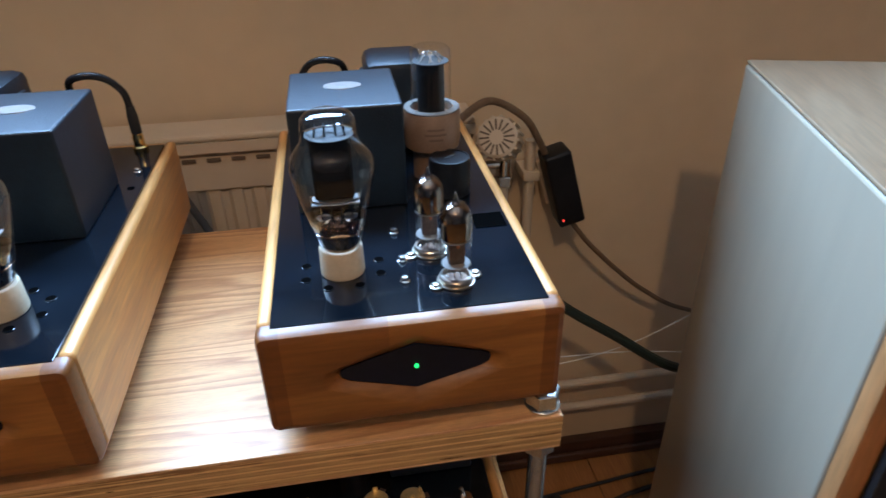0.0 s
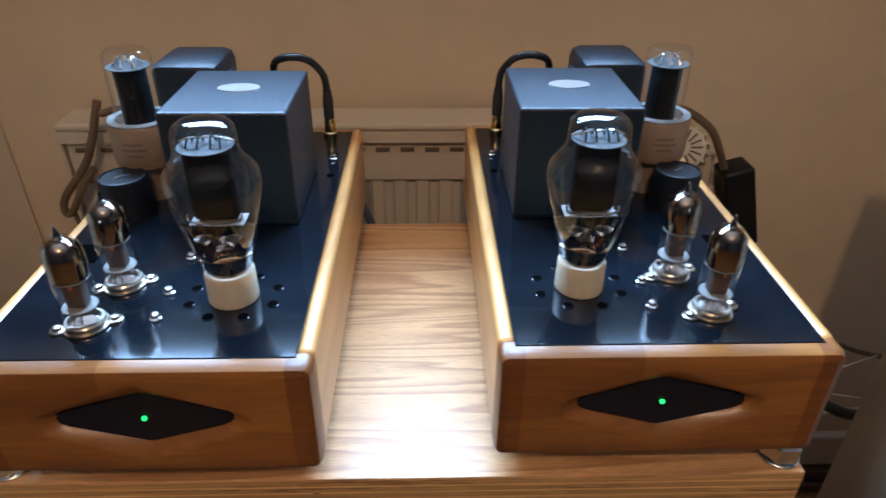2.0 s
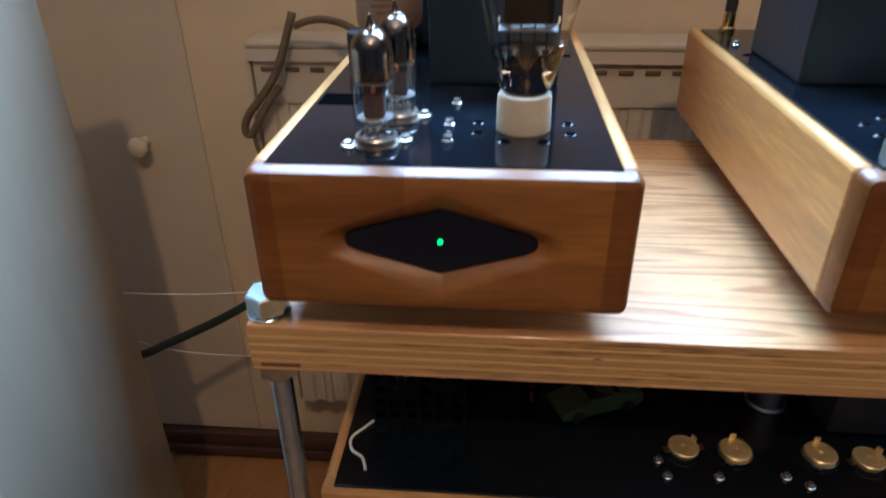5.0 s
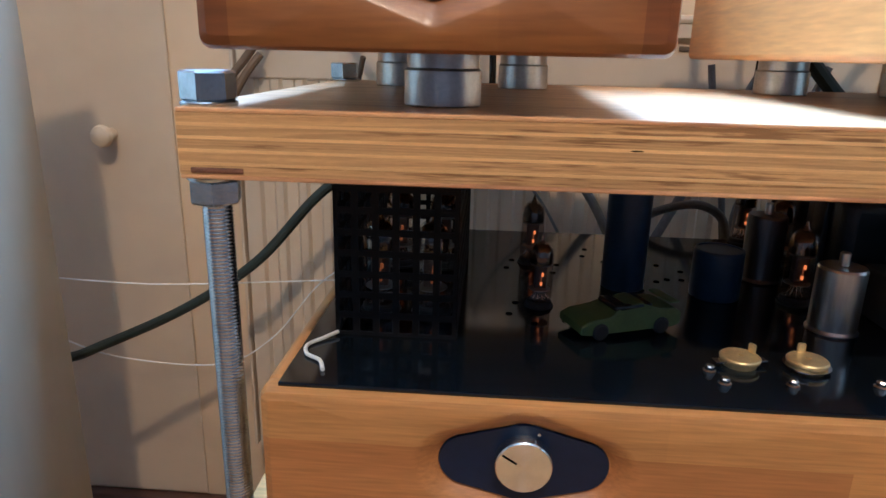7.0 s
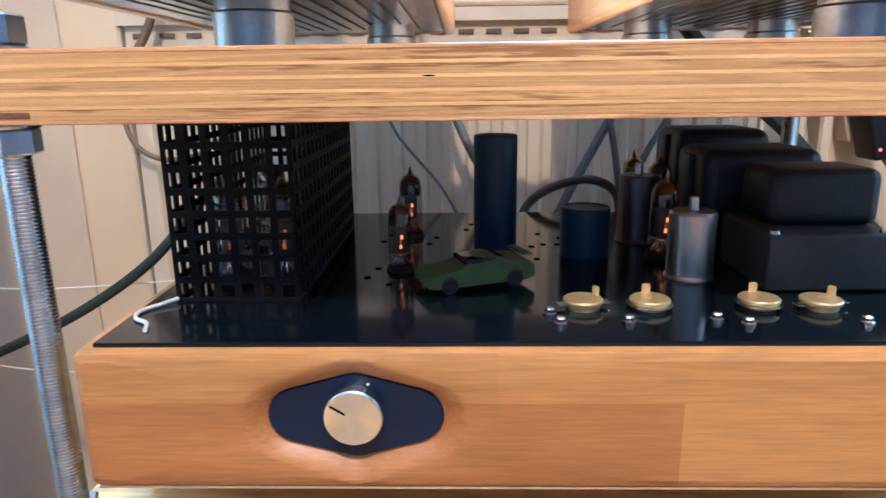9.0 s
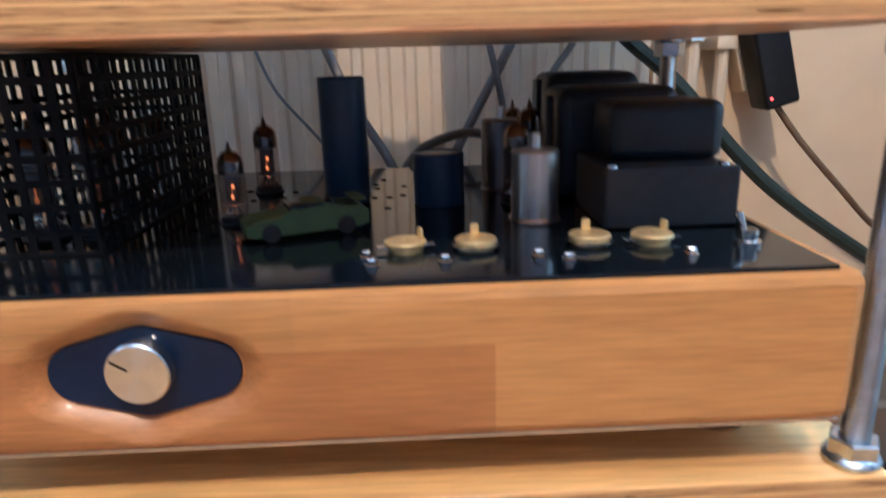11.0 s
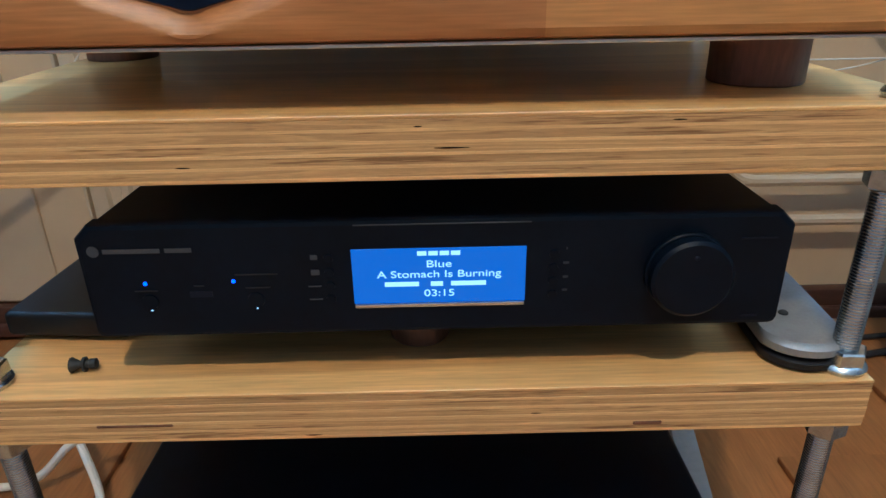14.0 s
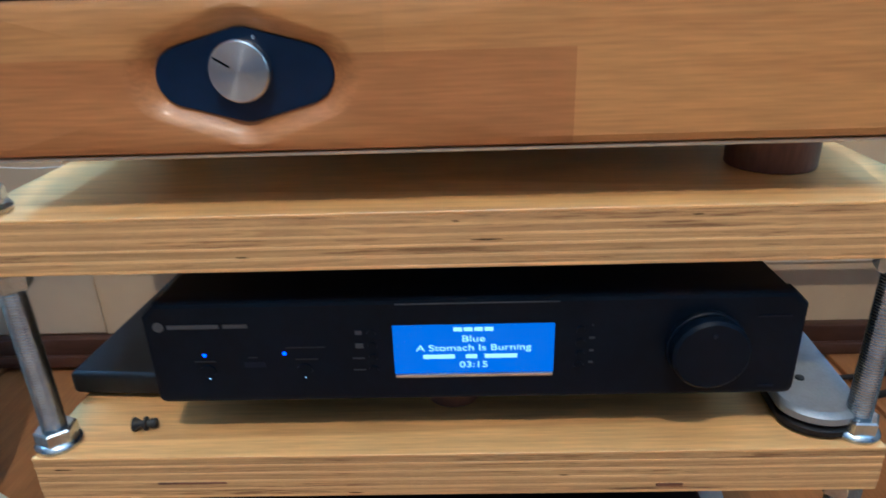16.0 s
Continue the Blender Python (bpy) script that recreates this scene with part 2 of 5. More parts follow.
M = {
    # same alder as the side boards; the fronts' weaker light is in this colour
    "amp_front_shaded": wood("varnished_alder_shaded", (0.29, 0.110, 0.019), (0.19, 0.067, 0.012), "x", 60, 0.40, 0.09, contrast=0.6, staves=[(-0.019, 0.0945, -0.008, 0.05, (1.22, 1.25, 1.25)), (-0.2, -0.019, -0.008, 0.05, (0.92, 0.88, 0.85)), (0.03, 0.2, -0.05, -0.008, (0.95, 0.92, 0.9))], ends=0.0945),
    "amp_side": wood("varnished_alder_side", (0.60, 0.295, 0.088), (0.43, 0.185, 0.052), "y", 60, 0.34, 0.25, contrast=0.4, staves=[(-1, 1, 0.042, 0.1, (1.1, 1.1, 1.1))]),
    "pre_wood": wood("varnished_alder_wide", (0.50, 0.247, 0.070), (0.40, 0.180, 0.048), "x", 110, 0.42, 0.12, contrast=0.45, grain=0.05, staves=[(-1, 0.0715, -0.1, 0.0115, (0.86, 0.74, 0.68)), (0.0715, 1, -0.1, 0.0115, (1.08, 1.06, 1.02)), (-0.03, 1, 0.0115, 0.1, (1.06, 1.05, 1.03))]),
    "pine": wood("pine_face_veneer", (0.76, 0.435, 0.19), (0.42, 0.175, 0.062), "x", 230, 0.42, 0.16, contrast=0.75, warp=0.10, grain=0.07),
    "pine_low": wood("pale_pine_face_veneer", (0.80, 0.47, 0.155), (0.52, 0.235, 0.065), "x", 80, 0.38, 0.35, contrast=0.5, warp=0.3, grain=0.06),
    "stain": mat("dark_brown_filler", (0.16, 0.065, 0.03), 0.6, vary=0.5, scale=200, stretch=(0.2, 1, 1)),
    "ply_long": wood("plywood_layer_pale", (0.84, 0.54, 0.21), (0.50, 0.25, 0.08), "x", 700, 0.55, 0, 0.08, 0.30, warp=0.15, grain=0.025, flecks=0.12),
    "ply_cross": wood("plywood_layer_brown", (0.64, 0.38, 0.14), (0.20, 0.085, 0.028), "x", 900, 0.65, 0, 0.08, 0.35, warp=0.2, grain=0.03, flecks=0.75),
    "plate": mat("gloss_black_acrylic", (0.004, 0.0065, 0.010), 0.10, vary=0.3, scale=6, spec=0.5, rough_vary=0.05),
    "fascia": mat("matt_black_inlay", (0.0035, 0.007, 0.019), 0.4, vary=0.2, spec=0.25),
    # black like the amplifier inlays; the room's blue reflection is put in its colour
    "inlay_blue_sheen": mat("black_inlay_blue_reflection", (0.003, 0.013, 0.042), 0.35, vary=0.2, spec=0.3),
    "black_paint": mat("black_hammered_paint", (0.005, 0.011, 0.018), 0.42, vary=0.3, bump=0.45, bump_scale=480, spec=0.55),
    "choke_grey": mat("dark_grey_hammered_paint", (0.042, 0.042, 0.044), 0.5, vary=0.2, bump=0.2, bump_scale=900),
    "cage_black": mat("matt_black_powder_coat", (0.004, 0.004, 0.005), 0.65, vary=0.3, spec=0.2),
    "black_plastic": mat("black_plastic", (0.007, 0.007, 0.008), 0.45, vary=0.3, bump=0.1, bump_scale=800, spec=0.3),
    "navy": mat("navy_shrink_sleeve", (0.015, 0.036, 0.082), 0.32, vary=0.2, scale=60),
    "case": mat("streamer_black_case", (0.0025, 0.0055, 0.012), 0.42, vary=0.25, bump=0.08, bump_scale=1500, spec=0.13),
    "rubber": mat("black_rubber", (0.02, 0.02, 0.02), 0.6, vary=0.3),
    "grey_cable": mat("grey_cable_sheath", (0.15, 0.145, 0.14), 0.5, vary=0.2),
    "black_cable": mat("glossy_black_cable_sheath", (0.020, 0.021, 0.025), 0.25, vary=0.2),
    "green_cable": mat("dark_green_cable_sheath", (0.016, 0.026, 0.020), 0.45, vary=0.2),
    "brown_cable": mat("brown_cable_sheath", (0.16, 0.10, 0.055), 0.5, vary=0.2),
    "white_cable": mat("white_wire", (0.75, 0.73, 0.68), 0.5, vary=0.08),
    "cream": mat("cream_ceramic_base", (0.64, 0.515, 0.34), 0.38, vary=0.08, scale=40),
    "tan": mat("tan_bakelite_socket", (0.27, 0.165, 0.098), 0.4, vary=0.12, scale=60),
    "glass": glass_mat("tube_glass"),
    "smoke": glass_mat("smoked_tube_glass", (0.86, 0.80, 0.79)),
    "getter": mat("getter_mirror", (0.25, 0.19, 0.145), 0.09, 1.0, vary=0.35, scale=60),
    "amber": glass_mat("amber_getter_film", (0.42, 0.27, 0.15), 0.05),
    "anode": mat("blackened_nickel_anode", (0.008, 0.008, 0.009), 0.8, 0.0, vary=0.3, spec=0.12),
    "smoke_anode": mat("brown_grey_anode", (0.010, 0.009, 0.008), 0.85, 0.0, vary=0.3, spec=0.06),
    "plate_grey": mat("carbonised_grey_anode", (0.115, 0.080, 0.064), 0.55, 0.3, vary=0.35, scale=120),
    "mica_dark": mat("shaded_mica_plate", (0.05, 0.05, 0.048), 0.6, vary=0.6, scale=160, spec=0.2),
    "mica": mat("mica_plate", (0.24, 0.225, 0.205), 0.25, vary=0.15),
    "nickel": mat("nickel_wire", (0.75, 0.73, 0.70), 0.2, 1.0, vary=0.1),
    "dull_nickel": mat("tarnished_nickel", (0.52, 0.45, 0.36), 0.28, 1.0, vary=0.25, scale=90),
    "gold": mat("gold_plated_brass", (0.83, 0.60, 0.25), 0.22, 1.0, vary=0.12, scale=80),
    "socket_gold": mat("pale_gold_socket", (0.80, 0.62, 0.30), 0.35, 0.6, vary=0.15, scale=80),
    "zinc": mat("zinc_plated_steel", (0.56, 0.60, 0.63), 0.26, 1.0, vary=0.2, scale=90, bump=0.1, bump_scale=500),
    "alu": mat("brushed_aluminium", (0.70, 0.69, 0.67), 0.30, 1.0, vary=0.1, scale=30, stretch=(1, 1, 0.1)),
    "alu_spun": spun("spun_aluminium", (0.70, 0.69, 0.67), 0.24),
    "can": mat("dull_aluminium_can", (0.72, 0.70, 0.67), 0.32, 1.0, vary=0.12, scale=60, stretch=(1, 1, 0.1)),
    # rear can, in a darker grey than the front one
    "dark_can": mat("dark_grey_aluminium_can", (0.24, 0.22, 0.22), 0.4, 1.0, vary=0.2, scale=60, stretch=(1, 1, 0.1)),
    "foot": mat("brown_wooden_puck", (0.16, 0.065, 0.032), 0.4, vary=0.3, scale=50, stretch=(1, 1, 0.2)),
    "steel_foot": mat("turned_steel_foot", (0.55, 0.53, 0.50), 0.3, 1.0, vary=0.15, scale=60),
    "wall": mat("matt_cream_wall_paint", (0.68, 0.515, 0.32), 0.75, vary=0.05, scale=3, bump=0.15, bump_scale=140),
    # unseen walls: grey set darker than the cream wall to cut bounced light
    "wall_far": mat("unseen_wall_low_bounce_grey", (0.115, 0.115, 0.115), 0.8, vary=0.06, scale=3, bump=0.15, bump_scale=140),
    "door": mat("cream_door_paint", (0.62, 0.49, 0.33), 0.5, vary=0.05, scale=3, bump=0.05, bump_scale=60),
    "slot": mat("shaded_slot_inside", (0.14, 0.10, 0.065), 0.8),
    "radiator": mat("cream_radiator_enamel", (0.60, 0.48, 0.33), 0.48, vary=0.05, scale=4, bump=0.03),
    "ceiling": mat("white_ceiling_paint", (0.60, 0.55, 0.48), 0.85, vary=0.03, scale=2),
    "floor": wood("golden_brown_laminate", (0.36, 0.155, 0.044), (0.26, 0.10, 0.028), "y", 60, 0.38, 0.15, rand=0.1, contrast=0.5),
    "skirting": mat("dark_brown_skirting", (0.075, 0.032, 0.018), 0.4, vary=0.3, scale=20, stretch=(0.2, 1, 1)),
    "speaker": mat("pale_satin_speaker_side", (0.36, 0.29, 0.20), 0.42, vary=0.06, scale=5, stretch=(1, 1, 0.15), bump=0.02, spec=0.9, coat=0.3),
    "speaker_top": wood("brown_speaker_veneer", (0.26, 0.175, 0.10), (0.21, 0.13, 0.07), "y", 60, 0.42, 0.1, contrast=0.5, bump=0.03),
    "speaker_edge": wood("orange_speaker_edge", (0.45, 0.20, 0.07), (0.30, 0.12, 0.04), "z", 60, 0.4, 0.1, contrast=0.5),
    "grille": mat("black_grille_cloth", (0.008, 0.008, 0.009), 0.9, vary=0.4, scale=200),
    "pale_strip": mat("pale_grey_strip", (0.42, 0.40, 0.37), 0.5, vary=0.1, scale=20),
    "green_car": mat("green_toy_car_paint", (0.075, 0.115, 0.034), 0.5, vary=0.15, scale=60),
    "car_glass": mat("toy_car_dark_windows", (0.012, 0.014, 0.012), 0.15),
    "remote": mat("silver_remote_plastic", (0.27, 0.28, 0.29), 0.42, 0.4, vary=0.1, scale=60),
    "oval": mat("silver_maker_badge", (0.75, 0.74, 0.71), 0.25, 0.8, vary=0.08, scale=80),
    "faint_print": mat("faint_dark_print", (0.014, 0.015, 0.018), 0.5),
    "print": mat("pale_grey_print", (0.055, 0.06, 0.07), 0.5),
    "dark_print": mat("brown_print", (0.17, 0.10, 0.06), 0.6),
    "hole": mat("dark_hole", (0.002, 0.002, 0.002), 0.9, spec=0.0),
    "led_green": glow("green_led", (0.05, 1.0, 0.16), 1.6),
    "led_blue": glow("blue_led", (0.03, 0.07, 1.0), 1.5),
    "led_red": glow("red_led", (1.0, 0.05, 0.03), 1.2),
    "screen": glow("blue_lcd_backlight", (0.034, 0.150, 0.56), 0.24),
    "letters": glow("white_lcd_letters", (0.55, 0.78, 1.0), 0.36),
    "heater": glow("glowing_heater", (1.0, 0.24, 0.05), 0.42),
    "heater_dim": glow("dimly_glowing_heater", (1.0, 0.25, 0.06), 0.06),
    "bulb": glow("lit_opal_bulb", (1.0, 0.7, 0.4), 12.0),
    "brass": mat("lamp_brass", (0.5, 0.35, 0.16), 0.3, 1.0, vary=0.1),
}


# ---------------------------------------------------------------- mesh helpers
def mesh_of(bm, name, material, smooth=True):
    bmesh.ops.recalc_face_normals(bm, faces=bm.faces[:])
    flat = []
    if smooth:
        # a wide flat face stays flat up to its rounded rim
        size = {f: f.calc_area() for f in bm.faces}
        bm.edges.index_update()
        half = [max((v.co[k] for v in bm.verts), default=0) - 0.008 for k in (0, 2)]
        for ed in bm.edges:
            if len(ed.link_faces) == 2:
                p, q = ed.link_faces
                if max(size[p], size[q]) > (3 if name == "front_board" else 16) * min(size[p], size[q]) and ed.calc_face_angle(0) > 0.05:
                    if name == "front_board" and not any(all(abs(v.co[k]) > h for v in ed.verts) for k, h in zip((0, 2), half)):
                        continue
                    flat.append(ed.index)
    me = bpy.data.meshes.new(name)
    bm.to_mesh(me)
    bm.free()
    me.materials.append(M[material])
    if smooth:
        me.shade_smooth()
        me.set_sharp_from_angle(angle=radians(35))
        for k in flat:
            me.edges[k].use_edge_sharp = True
    return me


def part(name, bm, material, parent=None, label="", at=None, smooth=True):
    ob = new(name, mesh_of(bm, name, material, smooth))
    if parent:
        ob.parent = parent
    if at is not None:
        ob.matrix_basis = at if isinstance(at, Matrix) else Matrix.Translation(at)
    return tagged(ob, label)


def thing(name, at, label, category, group="", kind=""):
    ob = new(name)
    ob.matrix_basis = at if isinstance(at, Matrix) else Matrix.Translation(at)
    return tagged(ob, label, category, group, kind)


def box(x0, x1, y0, y1, z0, z1, r=0.0, seg=2, bm=None):
    own = bm is None
    tmp = bmesh.new()
    bmesh.ops.create_cube(tmp, size=1.0)
    for v in tmp.verts:
        v.co = Vector((x0 + (v.co.x + 0.5) * (x1 - x0), y0 + (v.co.y + 0.5) * (y1 - y0), z0 + (v.co.z + 0.5) * (z1 - z0)))
    if r:
        bmesh.ops.bevel(tmp, geom=tmp.edges[:] + tmp.verts[:], offset=r, segments=seg, affect="EDGES", profile=0.5)
    return tmp if own else join(bm, tmp)


def join(bm, other, m=None):
    me = bpy.data.meshes.new("tmp")
    other.to_mesh(me)
    other.free()
    if m is not None:
        me.transform(m)
    bm.from_mesh(me)
    bpy.data.meshes.remove(me)
    return bm


def lathe(profile, seg=32, bm=None, m=None):
    """A turned form about z from (radius, height) pairs."""
    tmp = bmesh.new()
    rings = []
    for r, z in profile:
        if r < 1e-6:
            rings.append([tmp.verts.new((0, 0, z))])
        else:
            rings.append([tmp.verts.new((r * math.cos(2 * math.pi * k / seg), r * math.sin(2 * math.pi * k / seg), z)) for k in range(seg)])
    for a, b in zip(rings, rings[1:]):
        for k in range(seg):
            q = (k + 1) % seg
            if len(a) == 1 and len(b) == 1:
                continue
            f = [a[0], b[k], b[q]] if len(a) == 1 else [a[k], a[q], b[0]] if len(b) == 1 else [a[k], a[q], b[q], b[k]]
            tmp.faces.new(f)
    if m is not None:
        tmp.transform(m)
    if bm is not None:
        return join(bm, tmp)
    return tmp


def rod(r, z0, z1, c=0.0, seg=24):
    """A closed cylinder with a small chamfer c."""
    return lathe([(0, z0), (r - c, z0), (r, z0 + c), (r, z1 - c), (r - c, z1), (0, z1)], seg)


def hexagon(af, z0, z1):
    r = af / math.sqrt(3)
    bm = lathe([(0, z0), (r * 0.9, z0), (r, z0 + 0.0012), (r, z1 - 0.0012), (r * 0.9, z1), (0, z1)], 6)
    return bm


def tube(points, r, seg=10, steps=10, caps=True):
    """A round cable along a smooth line through the points."""
    pts = [Vector(p) for p in points]
    line = []
    for i in range(len(pts) - 1):
        p0, p1, p2, p3 = pts[max(i - 1, 0)], pts[i], pts[i + 1], pts[min(i + 2, len(pts) - 1)]
        for k in range(steps):
            t = k / steps
            line.append(0.5 * ((2 * p1) + (p2 - p0) * t + (2 * p0 - 5 * p1 + 4 * p2 - p3) * t * t + (3 * p1 - p0 - 3 * p2 + p3) * t ** 3))
    line.append(pts[-1])
    bm = bmesh.new()
    side, rings = None, []
    for i, p in enumerate(line):
        way = (line[min(i + 1, len(line) - 1)] - line[max(i - 1, 0)]).normalized()
        side = way.orthogonal().normalized() if side is None else (side - way * side.dot(way)).normalized()
        up = way.cross(side)
        rings.append([bm.verts.new(p + r * (math.cos(2 * math.pi * k / seg) * side + math.sin(2 * math.pi * k / seg) * up)) for k in range(seg)])
    for a, b in zip(rings, rings[1:]):
        for k in range(seg):
            bm.faces.new([a[k], a[(k + 1) % seg], b[(k + 1) % seg], b[k]])
    if caps:
        bm.faces.new(rings[0][::-1]), bm.faces.new(rings[-1])
    return bm


def cable(name, points, r, material, label, steps=10):
    return tagged(part(name, tube(points, r, steps=steps), material), label, "cable")


def even(count):
    return [2 * math.pi * k / count for k in range(count)]


def rounded_loop(w, h, r, angles, ox=0.0):
    """Points of a rounded rectangle about the origin, at the given angles as seen from (ox, 0)."""
    out = []
    for a in angles:
        c, s = math.cos(a), math.sin(a)
        lo, hi = 0.0, w + h
        for _ in range(40):
            d = (lo + hi) / 2
            qx, qy = abs(ox + c * d) - w / 2 + r, abs(s * d) - h / 2 + r
            gap = math.hypot(max(qx, 0), max(qy, 0)) + min(max(qx, qy), 0) - r
            lo, hi = (d, hi) if gap < 0 else (lo, d)
        out.append((ox + c * lo, s * lo))
    return out


def board_angles(w, h, r, ox, count=96):
    """Even angles, with more of them towards the corners of a board seen from (ox, 0)."""
    out = even(count)
    for sx in (-1, 1):
        for sy in (-1, 1):
            for k in range(7):
                t = math.pi / 2 * k / 6
                out.append(math.atan2(sy * (h / 2 - r + r * math.sin(t)), sx * (w / 2 - r + r * math.cos(t)) - ox) % (2 * math.pi))
    return sorted(set(round(a, 6) for a in out))


def diamond_loop(w, h, angles, r):
    """Points of a lying diamond whose corners are rounded to the radius r."""
    a, b = w / 2 - r, h / 2 - r
    out = []
    for ang in angles:
        c, s = abs(math.cos(ang)), abs(math.sin(ang))
        lo, hi = 0.0, w
        for _ in range(40):
            d = (lo + hi) / 2
            p = Vector((c * d, s * d))
            t = max(0.0, min(1.0, (p - Vector((a, 0))).dot(Vector((-a, b))) / (a * a + b * b)))
            near = Vector((a, 0)) + t * Vector((-a, b))
            inside = p.x / a + p.y / b < 1 or (p - near).length < r
            lo, hi = (d, hi) if inside else (lo, d)
        out.append((lo * math.cos(ang), lo * math.sin(ang)))
    return out


def bridge_loops(bm, loops):
    rows = [[bm.verts.new(p) for p in loop] for loop in loops]
    for a, b in zip(rows, rows[1:]):
        for k in range(len(a)):
            q = (k + 1) % len(a)
            bm.faces.new([a[k], a[q], b[q], b[k]])
    return rows


def scooped_front(w, h, thick, edge, dia, soft, scoop, depth, dx=0.0):
    """A board in the x-z plane, front at y = 0, with rounded edges and a scooped diamond recess."""
    bm = bmesh.new()
    angles = board_angles(w, h, edge, dx)
    flat = lambda loop, y, ox=0.0: [(x + ox, y, z) for x, z in loop]
    big, small = diamond_loop(*scoop, angles, soft * 1.35), diamond_loop(*dia, angles, soft)
    loops = [flat(rounded_loop(w, h, edge, angles, dx), thick), flat(rounded_loop(w, h, edge, angles, dx), edge),
             flat(rounded_loop(w - edge * 0.58, h - edge * 0.58, edge * 0.8, angles, dx), edge * 0.29),
             flat(rounded_loop(w - edge * 2, h - edge * 2, edge * 0.4, angles, dx), 0.0),
             flat([(x * 1.045, z * 1.045) for x, z in big], 0.0, dx), flat(big, 0.0006, dx),
             flat([(a * 0.4 + c * 0.6, b * 0.4 + d * 0.6) for (a, b), (c, d) in zip(big, small)], depth * 0.5, dx), flat(small, depth, dx)]
    rows = bridge_loops(bm, loops)
    bm.faces.new(rows[0]), bm.faces.new(rows[-1])
    return bm


def inlay_plate(w, h, soft, y):
    bm = bmesh.new()
    dl = diamond_loop(w, h, even(96), soft)
    rows = bridge_loops(bm, [[(px, y, pz) for px, pz in dl], [(px * 0.985, y - 0.0013, pz * 0.97) for px, pz in dl]])
    bm.faces.new(rows[1])
    return bm


# ---------------------------------------------------------------- room
WALL_Y = 0.585
def setting(name, bm, material, label, smooth=False):
    return tagged(part(name, bm, material, smooth=smooth), label, kind="structure")


floor = setting("floor", box(-2.8, 2.8, -4.4, WALL_Y + 0.3, -0.05, -0.0085), "floor", "golden-brown laminate floor in planks")
wall = box(-2.8, 2.8, WALL_Y, WALL_Y + 0.2, 0.0, WIN_Z0)
box(-2.8, WIN_X0, WALL_Y, WALL_Y + 0.2, WIN_Z0, CEIL, bm=wall)
box(WIN_X1, 2.8, WALL_Y, WALL_Y + 0.2, WIN_Z0, CEIL, bm=wall)
box(WIN_X0, WIN_X1, WALL_Y, WALL_Y + 0.2, WIN_Z1, CEIL, bm=wall)
setting("wall_north", wall, "wall", "cream painted wall behind the radiator")
# three unseen walls close the room; their dark grey keeps the ambient low
setting("wall_south", box(-2.8, 2.8, -4.6, -4.4, 0, CEIL), "wall_far", "plain unseen wall, dark grey to hold down bounced light")
setting("wall_west", box(-3.0, -2.8, -4.6, WALL_Y + 0.2, 0, CEIL), "wall_far", "plain unseen wall, dark grey to hold down bounced light")
setting("wall_east", box(2.8, 3.0, -4.6, WALL_Y + 0.2, 0, CEIL), "wall_far", "plain unseen wall, dark grey to hold down bounced light")
setting("ceiling", box(-3.0, 3.0, -4.6, WALL_Y + 0.2, CEIL, CEIL + 0.1), "ceiling", "white ceiling")
sk = box(-2.8, 2.8, WALL_Y - 0.022, WALL_Y - 0.0005, 0.0, 0.048, 0.004)
box(-2.8, 2.8, WALL_Y - 0.034, WALL_Y - 0.0225, 0.0, 0.022, 0.005, bm=sk)
setting("baseboard", sk, "skirting", "dark brown skirting board along the wall", True)

win = thing("window_1", (0, WALL_Y + 0.12, 0), "white framed window above the radiator", "window", kind="structure")
fr = box(WIN_X0, WIN_X1, -0.03, 0.03, WIN_Z0, WIN_Z0 + 0.05, 0.004)
for b in ((WIN_X0, WIN_X1, WIN_Z1 - 0.05, WIN_Z1), (WIN_X0, WIN_X0 + 0.05, WIN_Z0 + 0.05, WIN_Z1 - 0.05), (WIN_X1 - 0.05, WIN_X1, WIN_Z0 + 0.05, WIN_Z1 - 0.05)):
    box(b[0], b[1], -0.03, 0.03, b[2], b[3], 0.004, bm=fr)
part("window_frame", fr, "ceiling", win)
pane = part("pane", box(WIN_X0 + 0.05, WIN_X1 - 0.05, -0.003, 0.003, WIN_Z0 + 0.05, WIN_Z1 - 0.05), "glass", win)
pane.visible_shadow = False
part("window_sill", box(WIN_X0 - 0.25, WIN_X1 + 0.45, SILL_Y - WALL_Y - 0.12, -0.1205, WIN_Z0 - 0.03, WIN_Z0 - 0.0005, 0.005), "ceiling", win, "deep painted sill over the radiator")

# cupboard door at the left of the wall
dr = box(-1.32, -0.569, WALL_Y - 0.006, WALL_Y - 0.0005, 0.050, 1.95, 0.002)
door = setting("door_1", dr, "door", "cream painted cupboard door with a round knob", True)
part("door_knob", lathe([(0.010, 0), (0.009, 0.012), (0.012, 0.016), (0.015, 0.022), (0.0175, 0.029), (0.015, 0.036), (0.009, 0.039), (0, 0.040)]),
     "door", door, "", pose(-0.661, WALL_Y - 0.006, 0.645, 90) @ Matrix.Diagonal((0.9, 0.9, 0.85, 1)))

# lamp
lampthing = thing("ceiling_lamp", (LAMP[0], LAMP[1], 0), "hanging lamp with a bare opal bulb", "lamp")
part("cord", rod(0.003, LAMP[2] + 0.13, CEIL), "rubber", lampthing)
part("fitting", lathe([(0, LAMP[2] + 0.135), (0.02, LAMP[2] + 0.13), (0.02, LAMP[2] + 0.07), (0.014, LAMP[2] + 0.066), (0, LAMP[2] + 0.066)]), "brass", lampthing)
